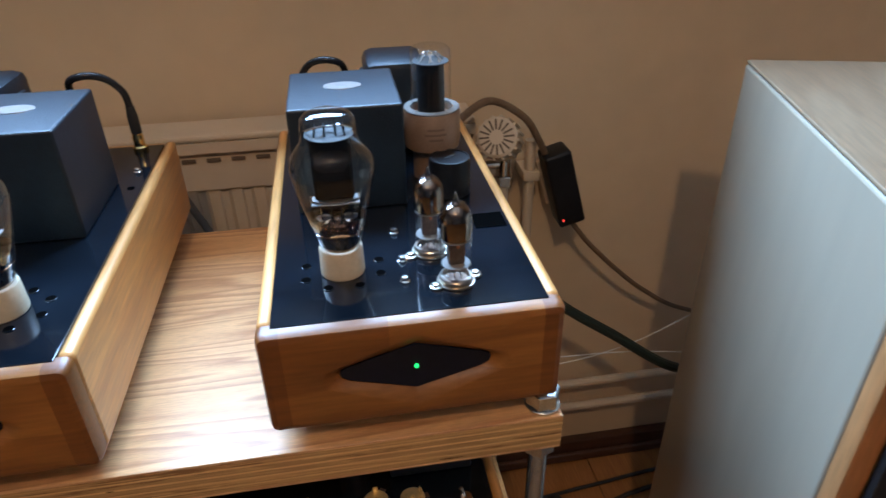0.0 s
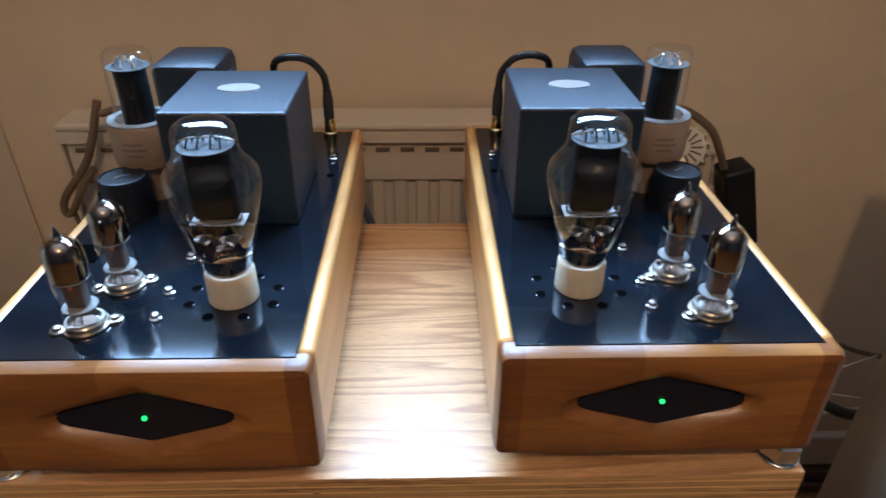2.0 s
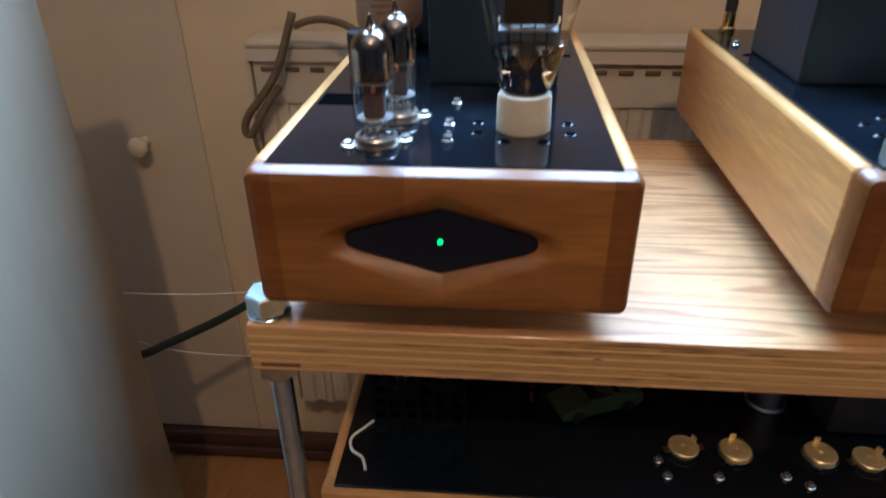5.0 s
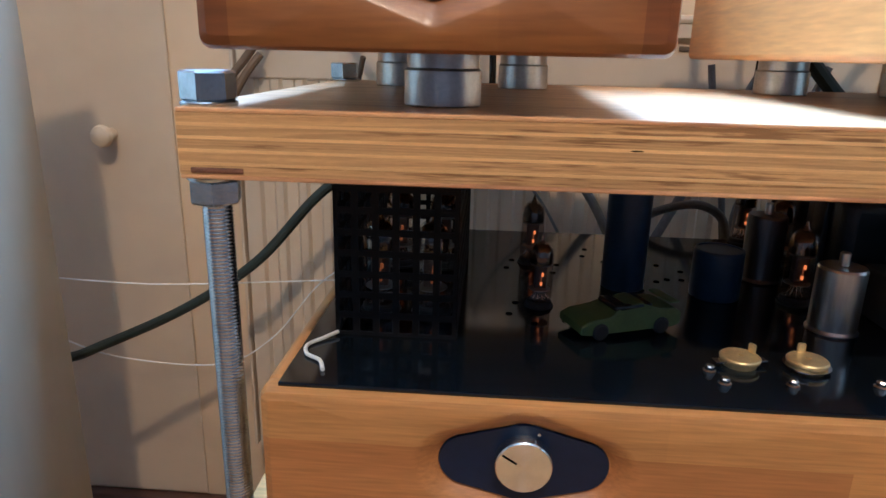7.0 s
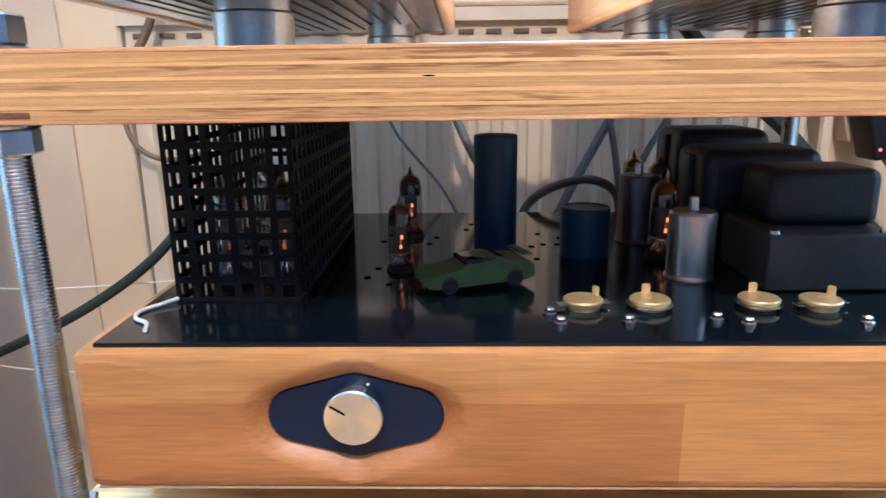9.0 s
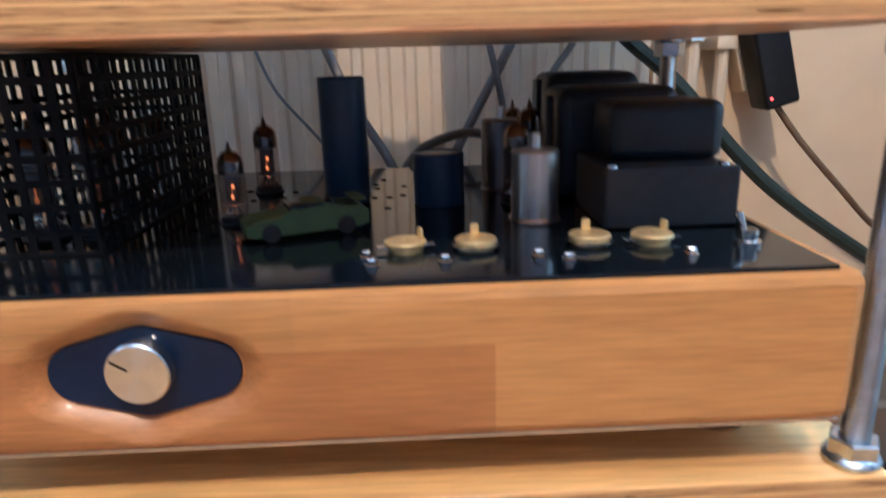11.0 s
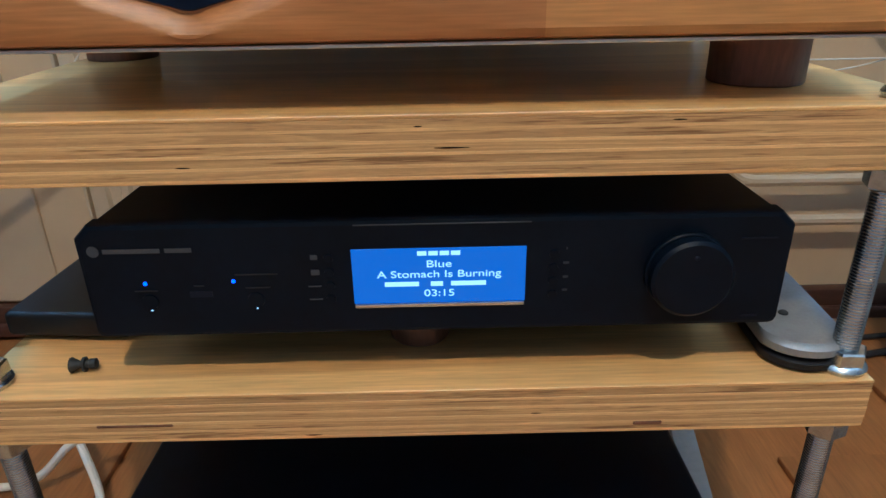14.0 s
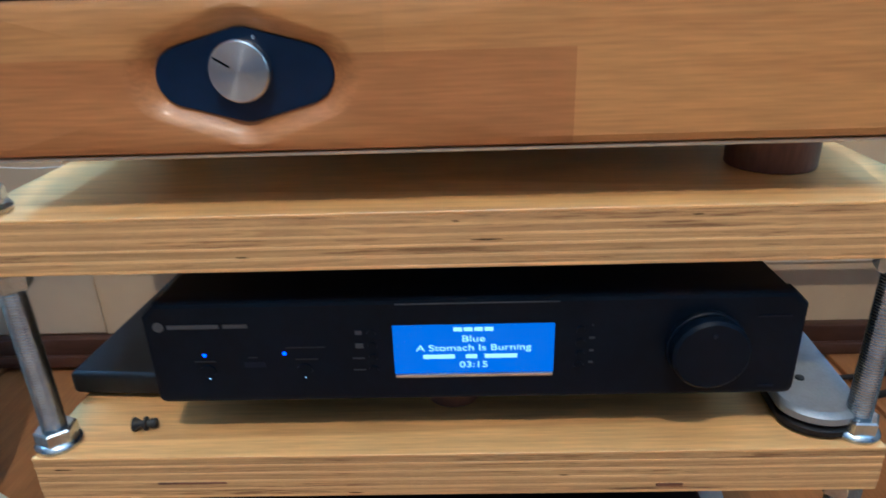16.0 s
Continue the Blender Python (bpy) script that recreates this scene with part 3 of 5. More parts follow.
blb = part("bulb", lathe([(0.013, LAMP[2] + 0.068), (0.02, LAMP[2] + 0.05), (0.042, LAMP[2] + 0.015), (0.048, LAMP[2] - 0.005), (0.04, LAMP[2] - 0.035), (0.02, LAMP[2] - 0.05), (0, LAMP[2] - 0.052)]), "bulb", lampthing)
blb.visible_shadow = False

# radiator
RX0, RX1, RY, RZ0, RZ1 = -0.447, 0.335, 0.505, 0.20, 0.815
rad = thing("radiator", (0, RY, 0), "cream panel radiator with a slotted top grille", "radiator")
bm = bmesh.new()
ribs = 24
pitch = (RX1 - RX0 - 0.03) / ribs
prof = [(RX0, 0.012), (RX0 + 0.004, 0.0), (RX0 + 0.015, 0.0)]
for k in range(ribs):
    x = RX0 + 0.015 + k * pitch
    prof += [(x + pitch * 0.30, 0.0), (x + pitch * 0.42, 0.006), (x + pitch * 0.86, 0.006), (x + pitch, 0.0)]
prof += [(RX1 - 0.004, 0.0), (RX1, 0.012)]
low = [bm.verts.new((x, y, RZ0)) for x, y in prof]
high = [bm.verts.new((x, y, RZ1 - 0.085)) for x, y in prof]
for k in range(len(prof) - 1):
    bm.faces.new([low[k], low[k + 1], high[k + 1], high[k]])
part("ribbed_panel", bm, "radiator", rad)
part("panel_head", box(RX0 + 0.001, RX1 - 0.001, 0.0035, 0.014, RZ1 - 0.0855, RZ1 - 0.012, 0.003), "radiator", rad)
part("rear_panel", box(RX0, RX1, 0.045, 0.060, RZ0, RZ1 - 0.012, 0.004), "radiator", rad)
top = bmesh.new()
box(RX0 - 0.004, RX1 + 0.004, -0.004, 0.062, RZ1 - 0.010, RZ1, 0.004, bm=top)
box(RX0 - 0.004, RX1 + 0.004, -0.004, 0.0, RZ1 - 0.026, RZ1 - 0.0105, bm=top)
part("top_grille", top, "radiator", rad)
slot = mesh_of(box(-0.0095, 0.0095, 0.0015, 0.0034, -0.0030, 0.0030, 0.0008), "slot", "slot")
k = 0
while RX0 + 0.022 + k * 0.0332 < RX1 - 0.01:
    o = new("slot", slot)
    o.parent, o.matrix_basis = rad, Matrix.Translation((RX0 + 0.022 + k * 0.0332, 0, RZ1 - 0.038))
    k += 1
for x in (RX0 - 0.006, RX1 + 0.001):
    part("side_grille", box(x, x + 0.005, 0.0, 0.060, RZ0, RZ1 - 0.012, 0.002), "radiator", rad)
for x in (RX0 + 0.12, RX1 - 0.12):
    part("wall_bracket", box(x, x + 0.03, 0.0605, 0.0795, RZ0 + 0.05, RZ1 - 0.1), "radiator", rad)

valve = thing("radiator_valve", (0.385, 0.512, 0.0), "white slotted thermostatic valve head on the radiator", "valve")
tilt = pose(-0.002, -0.008, 0.772, 62, 0, -28) @ Matrix.Diagonal((1.22, 1.22, 1.05, 1))
head = lathe([(0, 0.052), (0.020, 0.052), (0.0235, 0.049), (0.0235, 0.005), (0.018, 0.0), (0.014, -0.012), (0.0, -0.012)], 28)
part("head", head, "radiator", valve, "", tilt)
ridge = mesh_of(box(0.0230, 0.0262, -0.0016, 0.0016, 0.008, 0.047, 0.0008), "ridge", "radiator")
for k in range(16):
    o = new("ridge", ridge)
    o.parent, o.matrix_basis = valve, tilt @ pose(0, 0, 0, 0, 0, k * 22.5)
gill = mesh_of(box(0.0085, 0.0205, -0.0011, 0.0011, 0.0516, 0.0524), "gill", "slot")
for k in range(16):
    o = new("gill", gill)
    o.parent, o.matrix_basis = valve, tilt @ pose(0, 0, 0, 0, 0, k * 22.5 + 11)
part("valve_body", rod(0.011, 0.715, 0.775, 0.002), "nickel", valve)
part("valve_arm", lathe([(0.008, -0.052), (0.008, 0.0)], 16, m=pose(0, 0, 0.735, 0, 90, 0)), "nickel", valve)
part("nut", hexagon(0.026, 0.700, 0.716), "nickel", valve)
pipes = thing("radiator_pipes", (0, 0, 0), "cream painted heating pipes along the wall", "pipe")
part("riser", tube([(0.385, 0.512, 0.70), (0.385, 0.512, 0.5), (0.385, 0.512, 0.30), (0.385, 0.512, 0.0)], 0.0085), "radiator", pipes)
part("return_pipe", tube([(0.30, 0.545, 0.176), (0.42, 0.545, 0.175), (0.6, 0.545, 0.174), (1.2, 0.545, 0.172), (2.79, 0.545, 0.165)], 0.0085), "radiator", pipes)
part("second_riser", tube([(0.437, 0.545, 0.755), (0.437, 0.545, 0.5), (0.437, 0.545, 0.32), (0.437, 0.545, 0.285), (0.443, 0.545, 0.258), (0.457, 0.545, 0.243), (0.48, 0.545, 0.2365), (0.52, 0.545, 0.236), (1.2, 0.545, 0.234), (2.79, 0.545, 0.228)], 0.0085), "radiator", pipes)
for z in (0.30, 0.69):
    part("pipe_clip", box(0.424, 0.450, 0.532, WALL_Y - 0.001, z, z + 0.016, 0.002), "radiator", pipes)

# ---------------------------------------------------------------- rack
SX0, SX1, SD = -0.282, 0.307, 0.375
RODS = [(-0.2705, 0.017), (0.2935, 0.017), (-0.2705, SD - 0.03), (0.2935, SD - 0.03)]
SHELVES = [0.737, 0.459, 0.282]
THICK, PLIES = 0.0365, 11

# flaws along the front edges: gaps as (x, length, height), filled patches as (x, length, height, depth)
FLAWS = {0.737: [(0.214, 0.030, 0.7055), (-0.05, 0.010, 0.722)], 0.459: [(0.037, 0.026, 0.4405), (0.019, 0.008, 0.4525), (0.160, 0.014, 0.4535), (-0.11, 0.012, 0.432)],
         0.282: [(-0.056, 0.016, 0.2485), (-0.262, 0.018, 0.272), (0.09, 0.010, 0.262)]}
STAINS = {0.737: [(-0.262, 0.028, 0.7052, 0.003)], 0.459: [], 0.282: [(-0.172, 0.050, 0.2590, 0.0022), (0.1635, 0.019, 0.2525, 0.0030)]}


def shelf(ztop):
    s = thing("plywood_shelf", (0, 0, ztop - THICK), "thick pale birch plywood shelf with visible layers, on threaded rods", "shelf", "shelves of the rack")
    weights = [0.75] + [1.55 if k % 2 else 0.55 for k in range(1, PLIES - 1)] + [0.75]
    cuts = [THICK * sum(weights[:k]) / sum(weights) for k in range(PLIES + 1)]
    for k in range(PLIES):
        inset = random.uniform(0.0, 0.0003) + (0.0001 if k % 2 else 0.0)
        face = k in (0, PLIES - 1)
        part("ply", box(SX0 + inset, SX1 - inset, inset, SD - inset, cuts[k], cuts[k + 1] - 0.00002, 0.0005 if face else 0.0001, 1),
             ("pine" if ztop > 0.7 else "pine_low") if face else ("ply_cross" if k % 2 else "ply_long"), s, smooth=False)
    for x, w, z in FLAWS[ztop]:
        gap = lathe([(0, -0.5), (0.3, -0.38), (0.5, -0.1), (0.42, 0.15), (0.22, 0.4), (0, 0.5)], 8, m=pose(x, 0.0006, z - ztop + THICK, 0, 90, 0) @ Matrix.Diagonal((0.0011, 0.0014, w * 0.9, 1)))
        part("ply_gap", gap, "hole", s, "dark gap between layers")
    for x, w, z, h in STAINS[ztop]:
        part("stain", box(x - w / 2, x + w / 2, -0.0004, 0.001, z - h / 2 - ztop + THICK, z + h / 2 - ztop + THICK, 0.0008), "stain", s, "dark brown filled flaw in the edge")
    return s


for z in SHELVES:
    shelf(z)

thread = []
p, R = 0.0021, 0.0083
n_turn = int((0.745 - 0.005) / p)
for k in range(n_turn):
    thread += [(R - 0.0011, k * p), (R, k * p + p * 0.42), (R, k * p + p * 0.58)]
thread_me = mesh_of(lathe([(0, 0)] + thread + [(R - 0.0011, n_turn * p), (0, n_turn * p)], 18), "threaded_rod", "zinc", False)
thread_me.shade_smooth()
washer_me = mesh_of(lathe([(0.009, 0), (0.0145, 0), (0.0149, 0.0006), (0.0149, 0.0018), (0.0143, 0.0024), (0.009, 0.0024)], 28), "washer", "zinc")
plain_nut_me = mesh_of(hexagon(0.0245, 0, 0.0135), "nut", "zinc")
nut_bm = hexagon(0.0245, 0, 0.0135)
lathe([(0.0100, 0.0), (0.0156, 0.0), (0.0158, 0.0008), (0.0142, 0.0034), (0.0125, 0.0042), (0.0100, 0.0044)], 28, bm=nut_bm)
nut_me = mesh_of(nut_bm, "nut", "zinc")
cap_me = mesh_of(hexagon(0.0250, 0, 0.0155), "top_nut", "zinc")
for x, y in RODS:
    r = thing("threaded_rod", (x, y, 0.004), "zinc-plated threaded steel rod with hex nuts, holding the shelves", "rod", "rods of the rack")
    o = new("rod", thread_me)
    o.parent = r
    turn = random.uniform(0, 60)
    for z in SHELVES:
        for kind, me, dz in (("washer", washer_me, 0.0), ("nut", nut_me if z < 0.7 else cap_me, 0.0024), ("washer", washer_me, -THICK - 0.0024), ("nut", plain_nut_me, -THICK - 0.0159)):
            o = new(kind, me)
            o.parent, o.matrix_basis = r, pose(0, 0, z + dz - 0.004, 0, 0, turn + random.uniform(-20, 20))
    part("foot", rod(0.02, -0.004, 0.012, 0.002), "rubber", r)


# ---------------------------------------------------------------- valves
def lamp_300(parent, x, y, z):
    """A big-shouldered power valve on a cream base."""
    m = Matrix.Translation((x, y, z))
    v = new("power_valve")
    v.parent, v.matrix_basis = parent, m @ Matrix.Diagonal((1, 1, 0.875, 1))
    tagged(v, "large clear glass power valve with a cream ceramic base")
    part("valve_base", lathe([(0, 0), (0.0168, 0), (0.0172, 0.001), (0.0168, 0.0245), (0.0162, 0.0260), (0, 0.0260)], 40), "cream", v)
    out = [(0.0148, 0.0261), (0.0162, 0.031), (0.0208, 0.050), (0.0258, 0.073), (0.0296, 0.091), (0.0306, 0.101), (0.0294, 0.1095), (0.0250, 0.1170), (0.0212, 0.1225),
           (0.0198, 0.128), (0.0197, 0.137), (0.0190, 0.1420), (0.0158, 0.1462), (0.0095, 0.1488), (0, 0.1495)]
    part("envelope", lathe(out, 44), "glass", v)
    part("getter", lathe([(0.0138, 0.0270), (0.0158, 0.0315), (0.0186, 0.0440), (0.0178, 0.0445), (0.0125, 0.032)], 36), "getter", v, "brown mirrored patch inside the glass")
    part("getter_film", lathe([(0.0180, 0.0440), (0.0201, 0.0500), (0.0216, 0.0570)], 36), "amber", v, "thin amber film inside the glass")
    part("stem", lathe([(0.0, 0.053), (0.0035, 0.053), (0.0045, 0.048), (0.0100, 0.034), (0.0, 0.032)], 20), "smoke", v, "glass stem")
    an = box(-0.0145, 0.0145, -0.0060, 0.0060, 0.073, 0.128, 0.003, 3)
    part("anode", an, "smoke_anode", v)
    part("mica", rod(0.0172, 0.1288, 0.1296, 0.0002, 28), "mica_dark", v)
    part("top_spring", tube([(-0.0165, 0.003, 0.131), (-0.008, -0.004, 0.1365), (0.0, 0.005, 0.133), (0.008, -0.003, 0.1370), (0.0165, 0.004, 0.131)], 0.0009, 8, 6), "nickel", v)
    part("lower_mica", box(-0.0175, 0.0175, -0.008, 0.008, 0.0695, 0.0707, 0.0003), "mica", v)
    wires = bmesh.new()
    for sx in (-0.011, -0.004, 0.004, 0.011):
        join(wires, tube([(sx * 0.55, 0, 0.048), (sx, 0, 0.058), (sx, 0, 0.073)], 0.0006, 6, 3))
    for sx in (-0.010, -0.003, 0.005, 0.011):
        join(wires, tube([(sx, -0.007, 0.130), (sx * 0.9, 0.0, 0.1375), (sx, 0.007, 0.130)], 0.0007, 6, 5))
    part("support_wires", wires, "anode", v)
    part("spring_bar", tube([(-0.017, -0.007, 0.079), (-0.0155, -0.0095, 0.0745), (0.0, -0.0105, 0.072), (0.0155, -0.0095, 0.0745), (0.017, -0.007, 0.079)], 0.0009, 8, 6), "nickel", v)
    cup = lathe([(0.0036, 0.056), (0.0056, 0.060), (0.0, 0.0605)], 14, m=pose(-0.0095, -0.009, 0.0))
    lathe([(0.0036, 0.056), (0.0056, 0.060), (0.0, 0.0605)], 14, bm=cup, m=pose(0.0095, -0.009, 0.0))
    part("getter_cup", cup, "nickel", v)
    return v


def small_valve(parent, x, y, z, scale=1.0, smoky=False, fire="heater", foot="rubber"):
    v = new("small_valve")
    v.parent, v.matrix_basis = parent, Matrix.Translation((x, y, z)) @ Matrix.Diagonal((scale, scale, scale, 1))
    tagged(v, "small glass valve with a silvered top, glowing orange")
    flange = foot != "rubber"
    base = lathe([(0, 0), (0.0128, 0), (0.0132, 0.0006), (0.0130, 0.0016), (0.0114, 0.0018), (0.0116, 0.0046), (0.0108, 0.0056), (0.0094, 0.0056), (0.0090, 0.0026), (0, 0.0026)], 28)
    for a in (20, 200) if flange else ():
        lathe([(0.0, 0.0), (0.0048, 0.0), (0.0048, 0.0014), (0.0040, 0.0018), (0, 0.0018)], 14, bm=base, m=pose(0.0150 * math.cos(radians(a)), 0.0150 * math.sin(radians(a)), 0))
        lathe([(0.0, 0.0018), (0.0027, 0.0018), (0.0023, 0.0036), (0, 0.0042)], 12, bm=base, m=pose(0.0155 * math.cos(radians(a)), 0.0155 * math.sin(radians(a)), 0))
    part("valve_socket", base, foot, v)
    low_mica, high_mica = (0.0145, 0.0335) if flange else (0.0165, 0.0395)
    out = [(0.0092, 0.0046), (0.0104, 0.0066), (0.0108, 0.010), (0.0108, 0.048), (0.0098, 0.0545), (0.0062, 0.0590), (0.0024, 0.0612), (0.0014, 0.0640), (0.0006, 0.0672), (0, 0.0678)]
    part("envelope", lathe(out, 32), "smoke" if smoky else "glass", v)
    part("getter", lathe([(0.0100, high_mica + 0.0020), (0.0101, 0.048), (0.0091, 0.0538), (0.0055, 0.0580), (0.0, 0.0596)], 28), "getter", v, "silvered brown patch inside the glass")
    part("tip", lathe([(0.0030, 0.0597), (0.0019, 0.0612), (0.0013, 0.0640), (0.0005, 0.0668), (0, 0.0672)], 14), "getter", v, "sealed glass tip")
    part("anode", box(-0.0056, 0.0056, -0.0042, 0.0042, low_mica + 0.0012, high_mica - 0.0008, 0.0014), "plate_grey", v)
    for zm in (low_mica, high_mica):
        part("mica", lathe([(0, zm), (0.0096, zm), (0.0099, zm + 0.0004), (0.0096, zm + 0.0009), (0, zm + 0.0009)], 20), "mica", v)
    lit = high_mica - 0.0045 if flange else low_mica + 0.0045
    hot = rod(0.0011, 0.0, 0.0032, 0.0003, 8)
    if not flange:
        join(hot, rod(0.0011, 0.0085, 0.0118, 0.0003, 8), pose(0.0010, 0, 0))
        part("heater_wire", rod(0.0005, lit + 0.0030, lit + 0.0090, 0.0001, 8), "heater_dim", v, "", (0.0006, -0.0049, 0))
    part("heater", hot, fire, v, "", (0.0006, -0.0050, lit))
    part("heater_tip", rod(0.0012, low_mica - 0.0028, low_mica - 0.0002, 0.0002, 8), fire, v)
    part("button_stem", lathe([(0.0, 0.0062), (0.0088, 0.0062), (0.0092, 0.0070), (0.0074, 0.0084), (0.0, 0.0088)], 20), "smoke", v, "glass button at the foot")
    pins = bmesh.new()
    for k in range(9):
        a = 2 * math.pi * k / 10
        c0, c1 = math.cos(a), math.sin(a)
        join(pins, tube([(0.0074 * c0, 0.0074 * c1, 0.0060), (0.0070 * c0, 0.0070 * c1, 0.0085), (0.0046 * c0, 0.0046 * c1, 0.0115), (0.0040 * c0, 0.0040 * c1, low_mica)], 0.00055, 6, 3))
    part("pins", pins, "nickel", v)
    return v


def rectifier(parent, x, y, z):
    v = new("rectifier_valve")
    v.parent, v.matrix_basis = parent, Matrix.Translation((x, y, z)) @ Matrix.Diagonal((0.97, 0.97, 0.92, 1))
    tagged(v, "straight-sided rectifier valve in a tan ring base")
    part("valve_base", lathe([(0, 0), (0.0195, 0), (0.0195, 0.026), (0.0205, 0.031), (0.0275, 0.036), (0.0285, 0.041), (0.0285, 0.073), (0.0270, 0.0755), (0.0205, 0.0755), (0.0200, 0.069), (0, 0.069)], 44), "tan", v)
    part("rim", lathe([(0.0206, 0.0756), (0.0272, 0.0756), (0.0280, 0.0768), (0.0272, 0.0778), (0.0210, 0.0778), (0.0206, 0.0756)], 44), "mica", v)
    out = [(0.0196, 0.0695), (0.0196, 0.130), (0.0190, 0.136), (0.0160, 0.1395), (0.0, 0.1405)]
    part("envelope", lathe(out, 40), "glass", v)
    part("anode", lathe([(0, 0.072), (0.0135, 0.072), (0.0135, 0.1225), (0, 0.1225)], 12), "anode", v)
    part("mica", rod(0.0178, 0.1240, 0.1250, 0.0002, 28), "mica_dark", v)
    w = bmesh.new()
    for k in range(7):
        a = 2 * math.pi * k / 7
        join(w, tube([(0.012 * math.cos(a), 0.012 * math.sin(a), 0.125), (0.006 * math.cos(a + 0.5), 0.006 * math.sin(a + 0.5), 0.133), (0.013 * math.cos(a + 1.1), 0.013 * math.sin(a + 1.1), 0.126)], 0.0007, 6, 4))
    part("support_wires", w, "nickel", v)
    for zz2, wd in ((0.060, 0.017), (0.0545, 0.022), (0.049, 0.014)):
        bm2 = bmesh.new()
        a0 = -math.pi / 2 - wd / 0.057
        vs = []
        for k in range(7):
            a = a0 + k / 6 * wd / 0.0285
            vs.append([bm2.verts.new((0.0287 * math.cos(a), 0.0287 * math.sin(a), zz2 + d)) for d in (0, 0.0022)])
        for q, s2 in zip(vs, vs[1:]):
            bm2.faces.new([q[0], s2[0], s2[1], q[1]])
        part("print_bar", bm2, "dark_print", v, "unreadable brown print")
    return v


def jewel_screw(parent, x, y, z):
    part("screw", lathe([(0, 0), (0.0042, 0), (0.0042, 0.0010), (0.0030, 0.0018), (0.0030, 0.0036), (0.0022, 0.0046), (0, 0.0048)], 8), "nickel", parent, "", (x, y, z))


# ---------------------------------------------------------------- monoblocks
def monoblock(x, y, s):
    """A single-ended amplifier; s = 1 puts its small valves on the right, -1 on the left."""
    W, D, H, Z = 0.222, 0.402, 0.0885, 0.7655
    a = thing("valve_amplifier", (x, y, Z), "valve amplifier in a varnished wooden case with black top plate", "amplifier", "pair of valve amplifiers")
    e = 0.006
    part("front_board", scooped_front(W, H, 0.016, e, (0.1150, 0.0430), 0.0065, (0.138, 0.064), 0.0075), "amp_front_shaded", a, "front board with a scooped diamond recess", (0, 0, H / 2), True)
    part("inlay", inlay_plate(0.1135, 0.0417, 0.0063, 0.0074), "fascia", a, "black diamond inlay", (0, 0, H / 2))
    led = lathe([(0.0, 0.0), (0.0017, 0.0), (0.0017, 0.0010), (0.0013, 0.0018), (0, 0.0021)], 16, m=pose(0, 0.0062, H / 2 + 0.0005, 90))
    part("led", led, "led_green", a, "glowing green indicator")
    for sx in (-1, 1):
        x0, x1 = sorted((sx * (W / 2), sx * (W / 2 - 0.0115)))
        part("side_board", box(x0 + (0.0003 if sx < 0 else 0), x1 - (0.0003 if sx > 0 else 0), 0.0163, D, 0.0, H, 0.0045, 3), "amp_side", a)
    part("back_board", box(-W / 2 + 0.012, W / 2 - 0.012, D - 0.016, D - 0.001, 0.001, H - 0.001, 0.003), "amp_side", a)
    part("bottom_plate", box(-W / 2 + 0.012, W / 2 - 0.012, 0.0165, D - 0.0165, 0.002, 0.006), "zinc", a, "perforated metal underside")
    slotm = mesh_of(box(-0.0007, 0.0007, 0.03, D - 0.06, 0.0014, 0.0019), "vent_slot", "slot")
    for k in range(13):
        o = new("vent_slot", slotm)
        o.parent, o.matrix_basis = a, Matrix.Translation((-0.078 + k * 0.013, 0, 0))
    zp = H - 0.0005
    part("top_plate", box(-W / 2 + 0.0105, W / 2 - 0.0105, 0.0115, D - 0.012, zp - 0.004, zp + 0.0012, 0.0008, 2), "plate", a, "gloss black top plate")
    zp += 0.0012
    lamp_300(a, -s * 0.047, 0.077, zp)
    small_valve(a, -0.041 if s < 0 else 0.037, 0.045, zp, 1.12, fire="heater_dim", foot="dull_nickel")
    small_valve(a, -0.034 if s < 0 else 0.024, 0.092, zp, 1.12, fire="heater_dim", foot="dull_nickel")
    rectifier(a, -0.062 if s < 0 else 0.050, 0.242, zp)
    jewel_screw(a, -s * 0.001, 0.052, zp)
    jewel_screw(a, s * 0.000, 0.082, zp)
    jewel_screw(a, -s * 0.002, 0.128, zp)
    jewel_screw(a, -s * 0.088, 0.315, zp)
    ring = mesh_of(lathe([(0, 0.0), (0.0036, 0.0), (0.0036, 0.0004), (0, 0.0004)], 16), "vent_hole", "hole")
    rim = mesh_of(lathe([(0.0030, 0.0), (0.0043, 0.0), (0.0041, 0.0004), (0.0037, 0.0006), (0.0034, 0.0003)], 16), "hole_rim", "plate")
    for k in range(8):
        ang = 2 * math.pi * (k + 0.5) / 8
        o = new("vent_hole", ring)
        o.parent, o.matrix_basis = a, Matrix.Translation((-s * 0.047 + 0.031 * math.cos(ang), 0.077 + 0.026 * math.sin(ang), zp + 0.0003))
        o = new("hole_rim", rim)
        o.parent, o.matrix_basis = a, Matrix.Translation((-s * 0.047 + 0.031 * math.cos(ang), 0.077 + 0.026 * math.sin(ang), zp + 0.0001))
    o = new("vent_hole", ring)
    o.parent, o.matrix_basis = a, Matrix.Translation((-s * 0.09, 0.275, zp + 0.0001))
    part("cutout", box(s * 0.083 - 0.014, s * 0.083 + 0.014, 0.122, 0.148, zp + 0.0001, zp + 0.0005), "hole", a, "rectangular opening in the plate")
    # output transformer
    tx = 0.026 if s < 0 else -0.033
    part("transformer_cover", box(tx - 0.0495, tx + 0.0495, 0.179, 0.291, zp, 0.9515 - Z, 0.0022, 3), "black_paint", a, "square black transformer cover")
